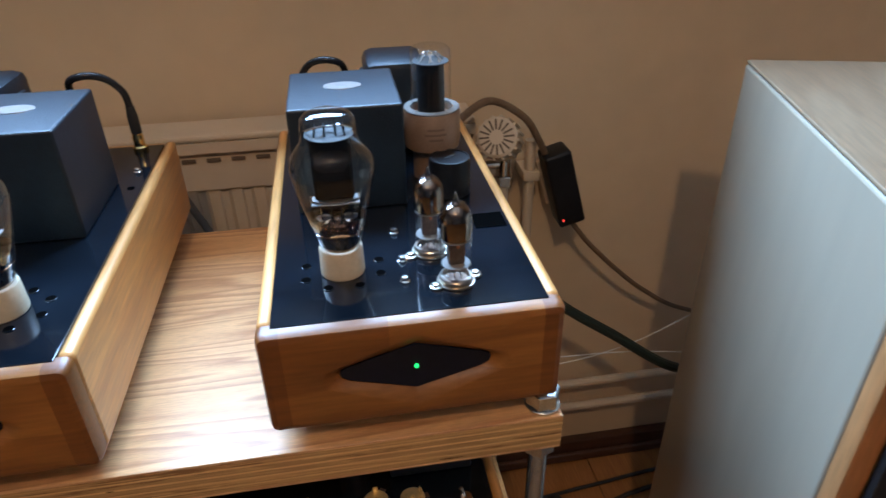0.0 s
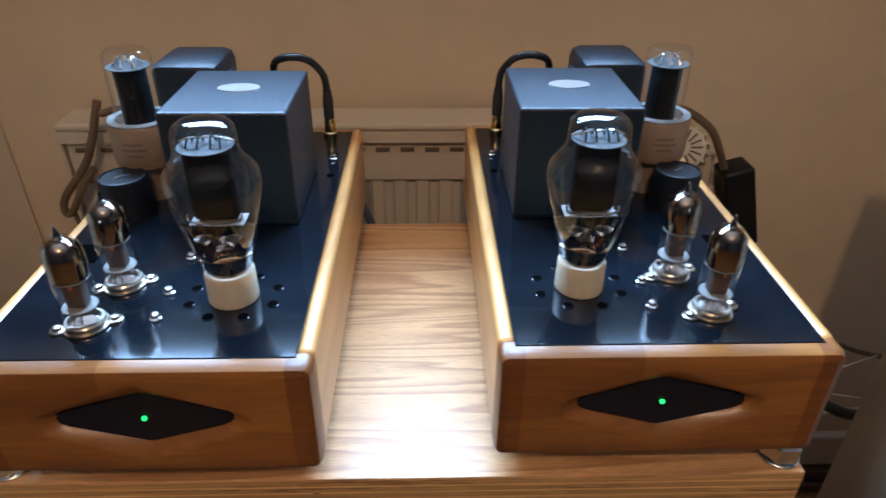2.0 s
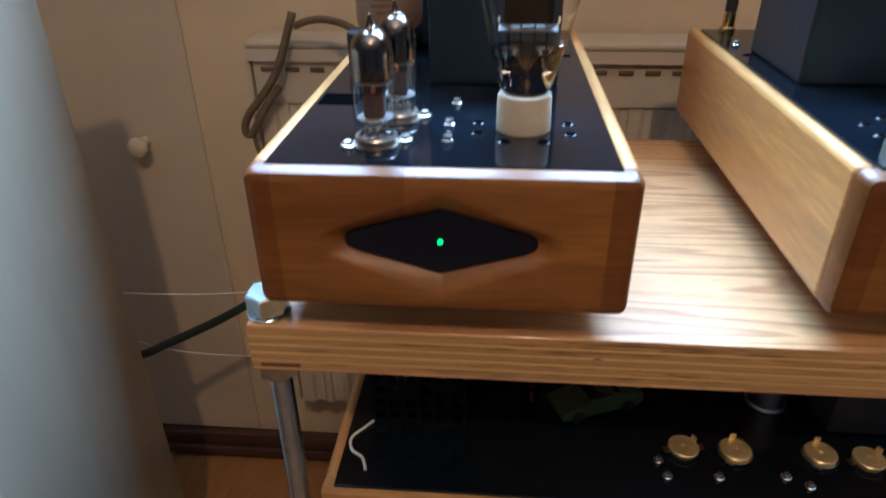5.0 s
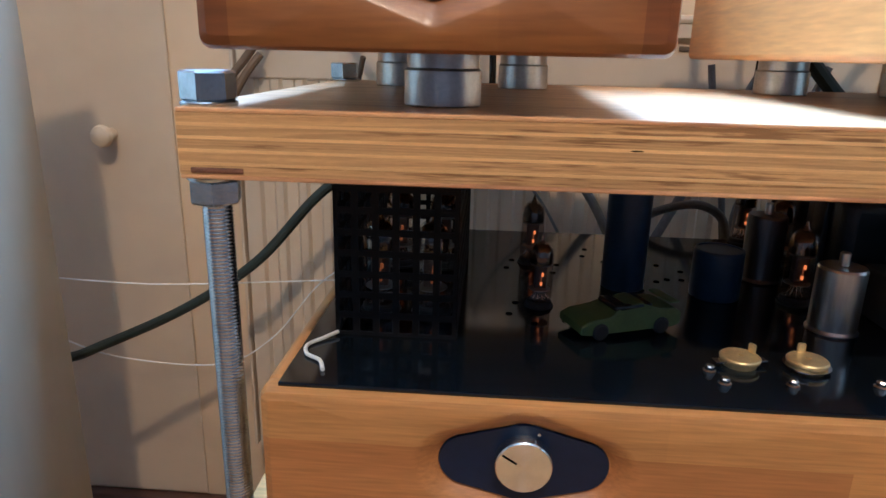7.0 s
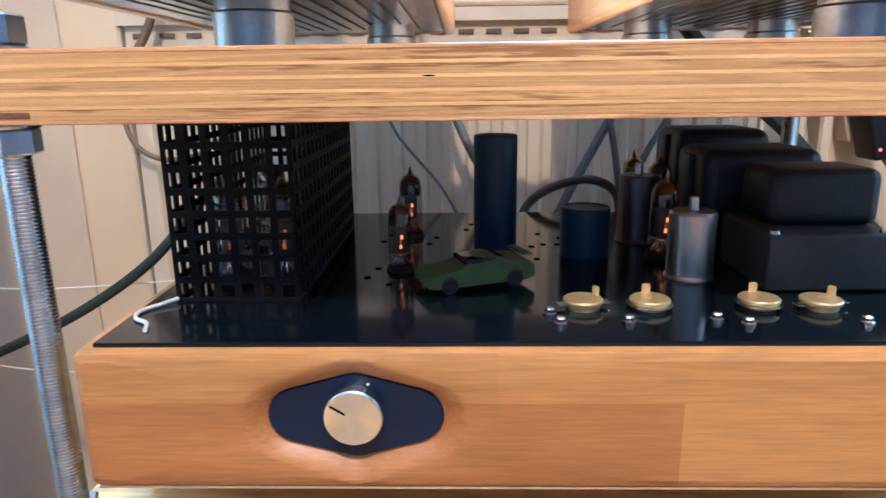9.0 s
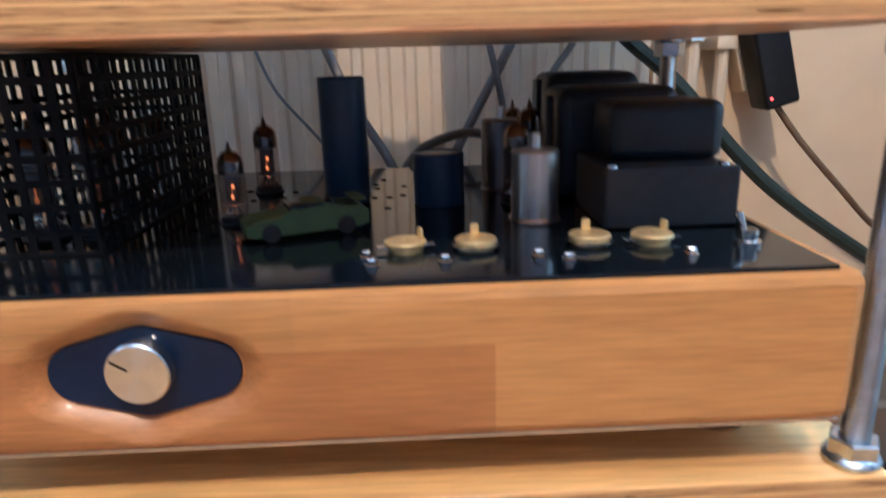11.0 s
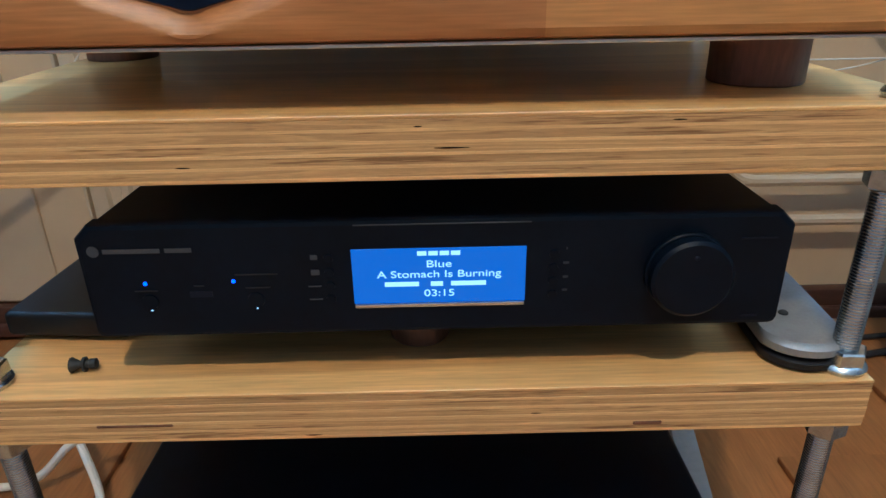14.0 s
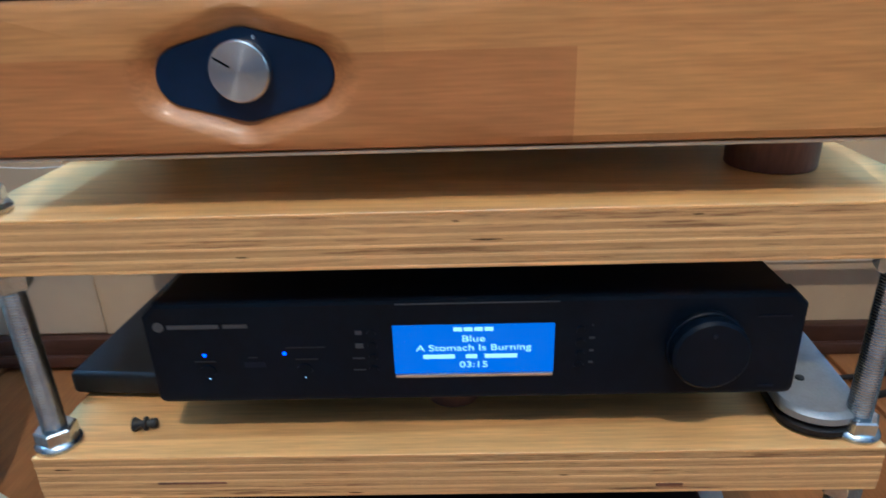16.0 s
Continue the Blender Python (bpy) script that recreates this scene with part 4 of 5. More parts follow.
    part("maker_badge", lathe([(0, 0), (0.018, 0), (0.0176, 0.0006), (0, 0.0007)], 36, m=Matrix.Translation((tx, 0.240, 0.9516 - Z)) @ Matrix.Diagonal((1, 0.62, 1, 1))), "oval", a, "oval silver badge")
    # mains transformer with a humped cover
    bx = 0.024 if s > 0 else -0.041
    hump = box(bx - 0.032, bx + 0.032, 0.302, 0.376, zp, 0.953 - Z, 0.010, 2)
    part("mains_transformer", hump, "black_paint", a, "rounded black mains transformer")
    part("lamination", box(bx - 0.036, bx + 0.036, 0.330, 0.350, zp, 0.938 - Z, 0.002), "black_paint", a)
    # smoothing can
    part("capacitor", lathe([(0, 0), (0.0195, 0), (0.0198, 0.032), (0.0188, 0.0355), (0.0172, 0.0358), (0.0168, 0.0350), (0, 0.0350)], 36), "black_plastic", a, "short black capacitor can", (s * 0.070 if s < 0 else 0.060, 0.200, zp))
    part("capacitor_mark", box(-0.006, 0.006, -0.0012, 0.0012, 0, 0.0004), "print", a, "", pose(s * 0.070 if s < 0 else 0.060, 0.200, zp + 0.0351, 0, 0, 35))
    # phono plug and its cable
    px, py = -s * 0.078, 0.378
    part("phono_plug", lathe([(0, 0), (0.0078, 0), (0.0078, 0.004), (0.0060, 0.0055), (0.0060, 0.016), (0.0052, 0.018), (0.0052, 0.020), (0, 0.020)], 24), "gold", a, "gold phono plug", (px, py, zp))
    part("plug_sleeve", lathe([(0, 0.020), (0.0056, 0.020), (0.0056, 0.040), (0.0046, 0.046), (0.0046, 0.05), (0, 0.05)], 20), "rubber", a, "", (px, py, zp))
    part("signal_cable", tube([(px, py, zp + 0.049), (px + s * 0.002, py - 0.004, zp + 0.068), (px + s * 0.014, py - 0.014, zp + 0.0855), (px + s * 0.034, py - 0.020, zp + 0.090),
                               (px + s * 0.050, py - 0.012, zp + 0.078), (px + s * 0.052, py + 0.022, zp + 0.03), (px + s * 0.052, py + 0.045, zp - 0.03), (px + s * 0.05, py + 0.05, zp - 0.12)], 0.0038, 12), "black_cable", a)
    # feet
    for fx, fy in ((0.0, 0.075), (-0.055, 0.30), (0.055, 0.30)):
        part("foot", lathe([(0, 0.7372 - Z), (0.0215, 0.7372 - Z), (0.022, 0.738 - Z), (0.022, 0.7565 - Z), (0.0205, 0.758 - Z), (0.0205, 0.0019), (0, 0.0019)], 32), "steel_foot", a, "round turned metal foot", (fx, fy, 0))
    return a


monoblock(-0.1505, -0.015, -1)
monoblock(0.1875, -0.006, 1)

# ---------------------------------------------------------------- preamplifier
PX0, PX1, PZ0, PZ1, PD = -0.249, 0.276, 0.4955, 0.5795, 0.372
PC = (PX0 + PX1) / 2
pre = thing("preamplifier", (0, 0, 0), "wide wooden valve preamplifier with aluminium knob on middle shelf", "preamplifier")
KZ = (PZ0 + PZ1) / 2
part("front_board", scooped_front(PX1 - PX0, PZ1 - PZ0, 0.016, 0.006, (0.1010, 0.0530), 0.0170, (0.126, 0.073), 0.008, -0.095 - PC), "pre_wood", pre, "front board with a scooped recess", (PC, 0.0, KZ))
part("inlay", inlay_plate(0.0995, 0.0515, 0.0167, 0.0079), "inlay_blue_sheen", pre, "black pointed oval inlay", (-0.095, 0, KZ + 0.0005))
kn = part("knob", lathe([(0, 0), (0.0162, 0), (0.0166, 0.001), (0.0164, 0.0080), (0.0157, 0.0089), (0.0, 0.0090)], 48), "alu_spun", pre, "brushed aluminium volume knob", pose(-0.0952, 0.0064, KZ + 0.0035, 90))
part("pointer", box(-0.0005, 0.0005, 0.005, 0.0145, 0.0090, 0.0093), "hole", kn, "", pose(0, 0, 0, 0, 0, 58))
part("indicator", lathe([(0, 0), (0.0012, 0), (0.0010, 0.0008), (0, 0.001)], 10), "nickel", pre, "", pose(-0.087, 0.0064, KZ + 0.0205, 90))
for x0, x1 in ((PX0 + 0.0004, PX0 + 0.012), (PX1 - 0.012, PX1 - 0.0004)):
    part("side_board", box(x0, x1, 0.0163, PD, PZ0, PZ1, 0.0045, 3), "amp_side", pre)
part("back_board", box(PX0 + 0.0125, PX1 - 0.0125, PD - 0.014, PD - 0.001, PZ0 + 0.001, PZ1 - 0.001, 0.003), "amp_side", pre)
part("bottom_plate", box(PX0 + 0.003, PX1 - 0.003, 0.004, PD - 0.003, PZ0 - 0.0024, PZ0 - 0.0003, 0.0004, 1), "alu", pre, "bare aluminium underside")
part("top_plate", box(PX0 + 0.0105, PX1 - 0.0125, 0.0065, PD - 0.004, PZ1 - 0.0004, PZ1 + 0.0026, 0.0008, 2), "plate", pre, "gloss black top plate")
PT = PZ1 + 0.0026
for fx, fy in ((0.2345, 0.082), (-0.248, 0.260)):
    part("foot", lathe([(0, 0.4592), (0.0290, 0.4592), (0.0295, 0.460), (0.0295, PZ0 - 0.0032), (0.0290, PZ0 - 0.0025), (0, PZ0 - 0.0025)], 36), "foot", pre, "round brown wooden foot", (fx, fy, 0))

small_valve(pre, -0.080, 0.148, PT, 0.84, True)
small_valve(pre, -0.080, 0.258, PT, 0.95, True)
part("tall_can", lathe([(0, 0), (0.0172, 0), (0.0175, 0.001), (0.0175, 0.094), (0.0168, 0.0955), (0.0155, 0.0957), (0.0150, 0.0945), (0, 0.0945)], 40), "navy", pre, "tall dark blue capacitor", (-0.007, 0.203, PT))
part("short_can", lathe([(0, 0), (0.0190, 0), (0.0193, 0.001), (0.0193, 0.038), (0.0186, 0.0395), (0.0172, 0.0397), (0.0168, 0.0385), (0, 0.0385)], 40), "navy", pre, "short dark blue capacitor", (0.064, 0.190, PT))
part("silver_can", lathe([(0, 0), (0.0172, 0), (0.0174, 0.001), (0.0160, 0.003), (0.0160, 0.046), (0.0150, 0.0478), (0, 0.0480)], 40), "can", pre, "bare aluminium capacitor can", (0.127, 0.128, PT))
part("silver_can", lathe([(0, 0), (0.0172, 0), (0.0174, 0.001), (0.0160, 0.003), (0.0160, 0.056), (0.0150, 0.0578), (0, 0.0580)], 40), "dark_can", pre, "dull grey capacitor can", (0.1175, 0.238, PT))
part("can_terminal", rod(0.0035, 0, 0.010, 0.0008, 12), "can", pre, "", (0.1175, 0.238, PT + 0.058))
part("can_terminal", rod(0.0035, 0, 0.010, 0.0008, 12), "can", pre, "", (0.127, 0.128, PT + 0.048))
for vx, vy, sc in ((0.123, 0.180, 1.0), (0.148, 0.280, 1.05), (0.144, 0.358, 0.98)):
    small_valve(pre, vx, vy, PT, sc, True)


def transformer(x0, x1, y0, y1, h, r, lam=0.02):
    part("transformer_cover", box(x0, x1, y0, y1, PT, PT + h, r, 4), "black_paint", pre, "black transformer with rounded covers")
    mid = (y0 + y1) / 2
    part("lamination", box(x0 - 0.004, x1 + 0.004, mid - lam / 2, mid + lam / 2, PT, PT + h - 0.006, 0.0015), "black_paint", pre)


part("choke_base", box(0.165, 0.250, 0.092, 0.172, PT, PT + 0.038, 0.002), "choke_grey", pre, "low dark grey choke")
part("choke_cover", box(0.174, 0.249, 0.116, 0.168, PT + 0.038, PT + 0.077, 0.008, 4), "black_paint", pre, "rounded choke cover")
transformer(0.154, 0.246, 0.186, 0.256, 0.083, 0.010)
transformer(0.162, 0.246, 0.275, 0.352, 0.092, 0.012)
for bx2, by2 in ((0.170, 0.098), (0.241, 0.098)):
    part("screw", lathe([(0, 0), (0.0035, 0), (0.0030, 0.002), (0, 0.0026)], 12), "nickel", pre, "", (bx2, by2, PT + 0.038))
for n_s, (sx, sy) in enumerate(((0.040, 0.062), (0.081, 0.062), (0.148, 0.063), (0.184, 0.060))):
    flat = n_s in (1, 2)
    so = part("valve_socket", lathe([(0, 0.0), (0.0100, 0.0), (0.0104, 0.0008), (0.0106, 0.0034), (0.0122, 0.0040), (0.0124, 0.0056), (0.0116, 0.0064), (0.0020, 0.0066), (0.0018, 0.004), (0, 0.004)], 30), "socket_gold", pre, "empty pale gold valve socket", (sx, sy, PT))
    if flat:
        part("flange", lathe([(0.0100, 0.0016), (0.0138, 0.0018), (0.0140, 0.0026), (0.0100, 0.0028)], 30), "nickel", so)
    for ang in ((60, 240) if flat else (10, 190)):
        part("lug", box(0.009, 0.017, -0.0035, 0.0035, 0.0026, 0.0036, 0.0004), "nickel", so, "", pose(0, 0, 0, 0, 0, ang))
    part("tab", box(-0.0026, 0.0026, 0.0092, 0.0106, 0.004, 0.0125, 0.0012), "socket_gold", so, "", pose(0, 0, 0, 0, 0, 0 if flat else -60))
for sx, sy in ((0.018, 0.050), (0.022, 0.034), (0.062, 0.036), (0.114, 0.040), (0.129, 0.032), (0.197, 0.034)):
    jewel_screw(pre, sx, sy, PT)
sw = part("toggle_switch", lathe([(0, 0), (0.0075, 0), (0.0075, 0.0025), (0.0055, 0.003), (0.0055, 0.009), (0, 0.009)], 20), "nickel", pre, "chrome toggle switch", (0.236, 0.050, PT))
part("lever", lathe([(0, 0.006), (0.0016, 0.006), (0.0026, 0.0165), (0.0022, 0.019), (0, 0.020)], 14), "nickel", sw, "", pose(0, 0, 0, -10, -16, 0))
dot = mesh_of(lathe([(0, 0), (0.0026, 0), (0.0026, 0.0004), (0, 0.0004)], 12), "vent_hole", "hole")
for cx, cy in ((-0.080, 0.135), (-0.080, 0.245), (-0.007, 0.29), (0.03, 0.20), (0.03, 0.24)):
    for k in range(6):
        o = new("vent_hole", dot)
        o.parent, o.matrix_basis = pre, Matrix.Translation((cx + 0.024 * math.cos(k * math.pi / 3 + 0.3), cy + 0.024 * math.sin(k * math.pi / 3 + 0.3), PT + 0.0001))

# perforated cage with valves inside
CX0, CX1, CY0, CY1, CH = -0.220, -0.140, 0.078, 0.300, 0.115
cage = part("valve_cage", bmesh.new(), "cage_black", pre, "black perforated metal cage over valves", (0, 0, PT))
def grille(length, height, cols, rows, bar):
    g = bmesh.new()
    for k in range(cols + 1):
        c = length * k / cols
        box(max(c - bar / 2, 0), min(c + bar / 2, length), -0.0010, 0.0010, 0, height, bm=g)
    for k in range(rows + 1):
        c = height * k / rows
        box(0, length, -0.00095, 0.00095, max(c - bar / 2, 0), min(c + bar / 2, height), bm=g)
    return g
part("front_mesh", grille(CX1 - CX0, CH, 6, 8, 0.0045), "cage_black", cage, "", (CX0, CY0, 0), False)
part("rear_mesh", grille(CX1 - CX0, CH, 6, 8, 0.0045), "cage_black", cage, "", (CX0, CY1, 0), False)
part("side_mesh", grille(CY1 - CY0, CH, 17, 8, 0.0045), "cage_black", cage, "", pose(CX0, CY0, 0, 0, 0, 90), False)
part("side_mesh", grille(CY1 - CY0, CH, 17, 8, 0.0045), "cage_black", cage, "", pose(CX1, CY0, 0, 0, 0, 90), False)
part("top_mesh", grille(CX1 - CX0, CY1 - CY0, 6, 17, 0.0045), "cage_black", cage, "", pose(CX0, CY1, CH, 90, 0, 0), False)
for vx, vy in ((-0.198, 0.125), (-0.160, 0.125), (-0.198, 0.235), (-0.160, 0.235)):
    small_valve(pre, vx, vy, PT, 1.15, fire="heater_dim")

# loose bits on the preamplifier
car = thing("toy_car", pose(-0.026, 0.112, PT, 0, 0, 22) @ Matrix.Diagonal((0.9, 0.9, 0.9, 1)), "green toy sports car on the preamplifier's black plate", "toy car")
prof = [(-0.043, 0.006), (-0.043, 0.012), (-0.036, 0.0155), (-0.018, 0.0175), (-0.006, 0.0235), (0.010, 0.0250), (0.024, 0.0205), (0.038, 0.0195), (0.043, 0.0165), (0.043, 0.007), (0.036, 0.0045), (-0.036, 0.0045)]
bm = bmesh.new()
rings = []
for yy, k in ((-0.0175, 0.86), (-0.0165, 0.97), (-0.011, 1.0), (0.011, 1.0), (0.0165, 0.97), (0.0175, 0.86)):
    rings.append([bm.verts.new((px, yy * (0.74 if pz > 0.0215 else 1), 0.0045 + (pz - 0.0045) * k)) for px, pz in prof])
for q, s2 in zip(rings, rings[1:]):
    for k in range(len(prof)):
        bm.faces.new([q[k], q[(k + 1) % len(prof)], s2[(k + 1) % len(prof)], s2[k]])
bm.faces.new(rings[0]), bm.faces.new(rings[-1])
part("body", bm, "green_car", car)
part("windows", box(-0.013, 0.020, -0.0135, 0.0135, 0.0185, 0.0238, 0.002), "car_glass", car)
part("rear_wing", box(0.034, 0.043, -0.015, 0.015, 0.0225, 0.0240, 0.0006), "green_car", car)
for wx in (-0.027, 0.026):
    for wy in (-0.0165, 0.0165):
        part("wheel", lathe([(0, -0.003), (0.0055, -0.003), (0.0066, -0.002), (0.0066, 0.002), (0.0055, 0.003), (0, 0.003)], 20), "rubber", car, "", pose(wx, wy, 0.0067, 90))
cable("wire_offcut", [(-0.2185, 0.0745, PT + 0.003), (-0.226, 0.066, PT + 0.002), (-0.234, 0.055, PT + 0.0015), (-0.231, 0.042, PT + 0.0015), (-0.221, 0.034, PT + 0.0015), (-0.216, 0.022, PT + 0.0015)], 0.0013, "white_cable", "loose bit of white wire on the black plate")

# ---------------------------------------------------------------- network streamer
NX0, NX1, NY, NZ0, NZ1, ND = -0.189, 0.243, 0.014, 0.3175, 0.394, 0.30
st = thing("network_streamer", (0, 0, 0), "black network streamer with blue display on the lower shelf", "streamer")
W, H, CXS, CZS = NX1 - NX0, NZ1 - NZ0, (NX0 + NX1) / 2, (NZ0 + NZ1) / 2
bm = bmesh.new()
cut = 0.0085
def case_loop(inset, y):
    w, h, c = W / 2 - inset, H / 2 - inset, cut
    return [(-w + c * 0.5, y, -h), (w - c * 0.5, y, -h), (w - c * 0.15, y, -h + c * 0.15), (w, y, -h + c * 0.5), (w, y, h - c), (w - c, y, h), (-w + c, y, h), (-w, y, h - c), (-w, y, -h + c * 0.5), (-w + c * 0.15, y, -h + c * 0.15)]
rows = bridge_loops(bm, [case_loop(0.003, 0.0), case_loop(0.0008, 0.0008), case_loop(0, 0.003), case_loop(0, 0.0125), case_loop(0.0008, 0.0130), case_loop(0.0008, 0.0138)])
bm.faces.new(rows[0]), bm.faces.new(rows[-1])
part("front_panel", bm, "case", st, "", (CXS, NY, CZS))
bm = bmesh.new()
rows = bridge_loops(bm, [case_loop(0.0012, 0.0140), case_loop(0.0012, ND)])
bm.faces.new(rows[0]), bm.faces.new(rows[-1])
part("cover", bm, "case", st, "", (CXS, NY, CZS))
part("top_line", box(-0.022, 0.084, NY - 0.0006, NY + 0.002, NZ1 - 0.0032, NZ1 - 0.0026), "print", st)
disp = part("display", box(-0.0245, 0.0815, NY - 0.0006, NY + 0.004, 0.3385, 0.3755, 0.0004), "screen", st, "blue backlit liquid crystal display")
part("display_lip", box(-0.0240, 0.0810, NY - 0.0012, NY + 0.003, 0.3358, 0.3382, 0.0003), "alu", st, "silver strip under the display")


def text(words, x, z, size, width, material, parent, name):
    c = bpy.data.curves.new(name, "FONT")
    c.body, c.size, c.align_x, c.align_y, c.extrude = words, size, "CENTER", "CENTER", 0.0001
    c.materials.append(M[material])
    o = new(name, c)
    o.parent = parent
    bpy.context.view_layer.update()
    k = width / max(o.dimensions.x, 1e-6)
    o.matrix_basis = pose(x, NY - 0.0009, z, 90) @ Matrix.Diagonal((k, 1, 1, 1))
    return o


def bar(x, z, w, h, material, parent, name="print_bar", y=NY - 0.0008):
    return part(name, box(x - w / 2, x + w / 2, y, y + 0.0005, z - h / 2, z + h / 2), material, parent)


DX = 0.0285
for k in range(4):
    bar(DX - 0.0102 + k * 0.0068, 0.3722, 0.0056, 0.0028, "letters", disp, "letter_bar")
text("Blue", DX, 0.3650, 0.0066, 0.0150, "letters", disp, "display_text")
text("A Stomach Is Burning", DX, 0.3582, 0.0066, 0.0760, "letters", disp, "display_text")
for x, w in ((-0.0230, 0.0210), (-0.0015, 0.0075), (0.0180, 0.0215)):
    bar(DX + x, 0.3517, w, 0.0030, "letters", disp, "letter_bar")
text("03:15", DX, 0.3452, 0.0066, 0.0185, "letters", disp, "display_text")
part("maker_disc", lathe([(0, 0), (0.0036, 0), (0.0036, 0.0004), (0, 0.0005)], 20), "print", st, "", pose(-0.1785, NY - 0.0001, 0.3775, 90))
for x, w in ((-0.1555, 0.034), (-0.1275, 0.016)):
    bar(x, 0.3775, w, 0.0028, "print", st, "maker_bar")
for x, z in ((-0.1515, 0.3555), (-0.0975, 0.3560)):
    part("led", lathe([(0, 0), (0.0012, 0), (0.0012, 0.0004), (0, 0.0008)], 14), "led_blue", st, "bright blue indicator", pose(x, NY, z, 90))
for x, z in ((-0.1505, 0.343), (-0.085, 0.343)):
    part("button", lathe([(0, 0), (0.0052, 0), (0.0050, 0.0010), (0, 0.0014)], 24), "case", st, "round black button", pose(x, NY, z, 90))
    bar(x, 0.3372, 0.0010, 0.0008, "letters", st)
part("usb_socket", box(-0.1255, -0.1115, NY - 0.0003, NY + 0.003, 0.3455, 0.3495), "fascia", st)
for x, z, w in ((-0.1515, 0.3508, 0.014), (-0.119, 0.3535, 0.006), (-0.083, 0.3515, 0.015), (-0.083, 0.3605, 0.026), (-0.047, 0.3710, 0.0042), (-0.047, 0.3610, 0.005), (-0.048, 0.3515, 0.008), (-0.048, 0.3425, 0.008)):
    bar(x, z, w, 0.0008 if w > 0.0055 else w * 0.7, "print" if x > -0.06 else "faint_print", st)
for z in (0.3700, 0.3605, 0.3515, 0.3425):
    part("button", lathe([(0, 0), (0.0030, 0), (0.0028, 0.0009), (0, 0.0012)], 18), "case", st, "small round black button", pose(-0.0385, NY, z, 90))
    part("button", lathe([(0, 0), (0.0030, 0), (0.0028, 0.0009), (0, 0.0012)], 18), "case", st, "small round black button", pose(0.0985, NY, z, 90))
for z, w in ((0.3735, 0.0007), (0.3640, 0.0035), (0.3545, 0.003), (0.3455, 0.003)):
    bar(0.1060, z, w, 0.0014, "print", st)
dial = part("volume_dial", lathe([(0, 0), (0.0268, 0), (0.0270, 0.001), (0.0270, 0.004), (0.0262, 0.0050), (0.0240, 0.0052), (0.0240, 0.0070), (0.0262, 0.0075), (0.0262, 0.0150), (0.0240, 0.0170), (0, 0.0172)], 56), "case", st, "large round black dial", pose(0.1795, NY, 0.3570, 90) @ Matrix.Diagonal((0.95, 0.95, 0.9, 1)))
part("dial_dimple", lathe([(0, 0), (0.0016, 0), (0.0012, 0.0006), (0, 0.0007)], 12), "fascia", dial, "", (0, 0.0155, 0.0170))
bar(0.222, 0.3775, 0.022, 0.0012, "fascia", st), bar(0.224, 0.3245, 0.010, 0.0014, "fascia", st)
for fx, fy in ((0.0135, 0.072), (-0.12, 0.26), (0.18, 0.26)):
    part("foot", lathe([(0, 0.2822), (0.0205, 0.2822), (0.0215, 0.2835), (0.0215, 0.3165), (0.0205, NZ0 + 0.0010), (0, NZ0 + 0.0010)], 32), "foot", st, "round brown wooden puck under the case", (fx, fy, 0))

# flat black box behind the streamer's corner
tb = thing("flat_black_box", pose(-0.236, 0.166, 0.2822, 0, 0, -4), "flat black plastic box lying beside the streamer", "box")
part("body", box(-0.046, 0.046, -0.098, 0.098, 0.004, 0.0235, 0.004, 3), "black_plastic", tb)
part("foot_pad", box(-0.040, 0.040, -0.090, 0.090, 0.0, 0.0045, 0.001), "rubber", tb)

# clip
cl = bmesh.new()
lathe([(0, 0), (0.0052, 0.0003), (0.0054, 0.0012), (0.0026, 0.0062), (0.0024, 0.0078), (0.0050, 0.0084), (0.0052, 0.0100), (0.0030, 0.0106), (0.0029, 0.0125), (0.0036, 0.0130), (0.0036, 0.0168), (0.0030, 0.0172), (0, 0.0172)], 18,
      bm=cl, m=pose(-0.0085, 0, 0.0054, 0, 90, 0))
tagged(part("cable_clip", cl, "rubber", None, "", pose(-0.2135, 0.031, 0.2821, 0, 0, 6)), "small black plastic cable plug lying on the shelf", "plug")

# remote control
rc = thing("remote_control", pose(0.271, 0.008, 0.2822, 0, 0, -4), "silver and black remote control lying beside the streamer", "remote control")
def remote_body(w, l, z0, z1, r):
    bm = bmesh.new()
    out = [(-w / 2, l)] + [(-w / 2 * math.cos(a), 0.024 - 0.024 * math.sin(a)) for a in [math.pi * k / 20 for k in range(21)]] + [(w / 2, l)]
    rows = bridge_loops(bm, [[(px * k, py * k + (1 - k) * l / 2, z) for px, py in out] for k, z in ((0.94, z0), (1, z0 + r), (1, z1 - r), (0.97, z1 - r * 0.3), (0.94, z1))])
    bm.faces.new(rows[0]), bm.faces.new(rows[-1])
    return bm
part("lower_shell", remote_body(0.055, 0.175, 0.0, 0.0085, 0.002), "black_plastic", rc)
part("upper_shell", remote_body(0.056, 0.173, 0.0086, 0.0195, 0.003), "remote", rc, "", (0, 0.0005, 0))
for r in range(6):
    for c in range(2):
        part("button", lathe([(0, 0), (0.0034, 0), (0.0032, 0.0012), (0.002, 0.002), (0, 0.0021)], 16), "rubber", rc, "", (-0.0125 + c * 0.0085, 0.046 + r * 0.0165, 0.0195))

# ---------------------------------------------------------------- under the rack
low = thing("power_supply", (0, 0, 0), "large matt black box on the floor under the rack", "equipment box")
part("case", box(-0.246, 0.250, 0.022, 0.372, 0.014, 0.110, 0.004, 3), "case", low)
for fx in (-0.21, 0.21):
    for fy in (0.06, 0.33):
        part("foot", rod(0.018, 0.0, 0.0145, 0.002), "rubber", low, "", (fx, fy, 0))
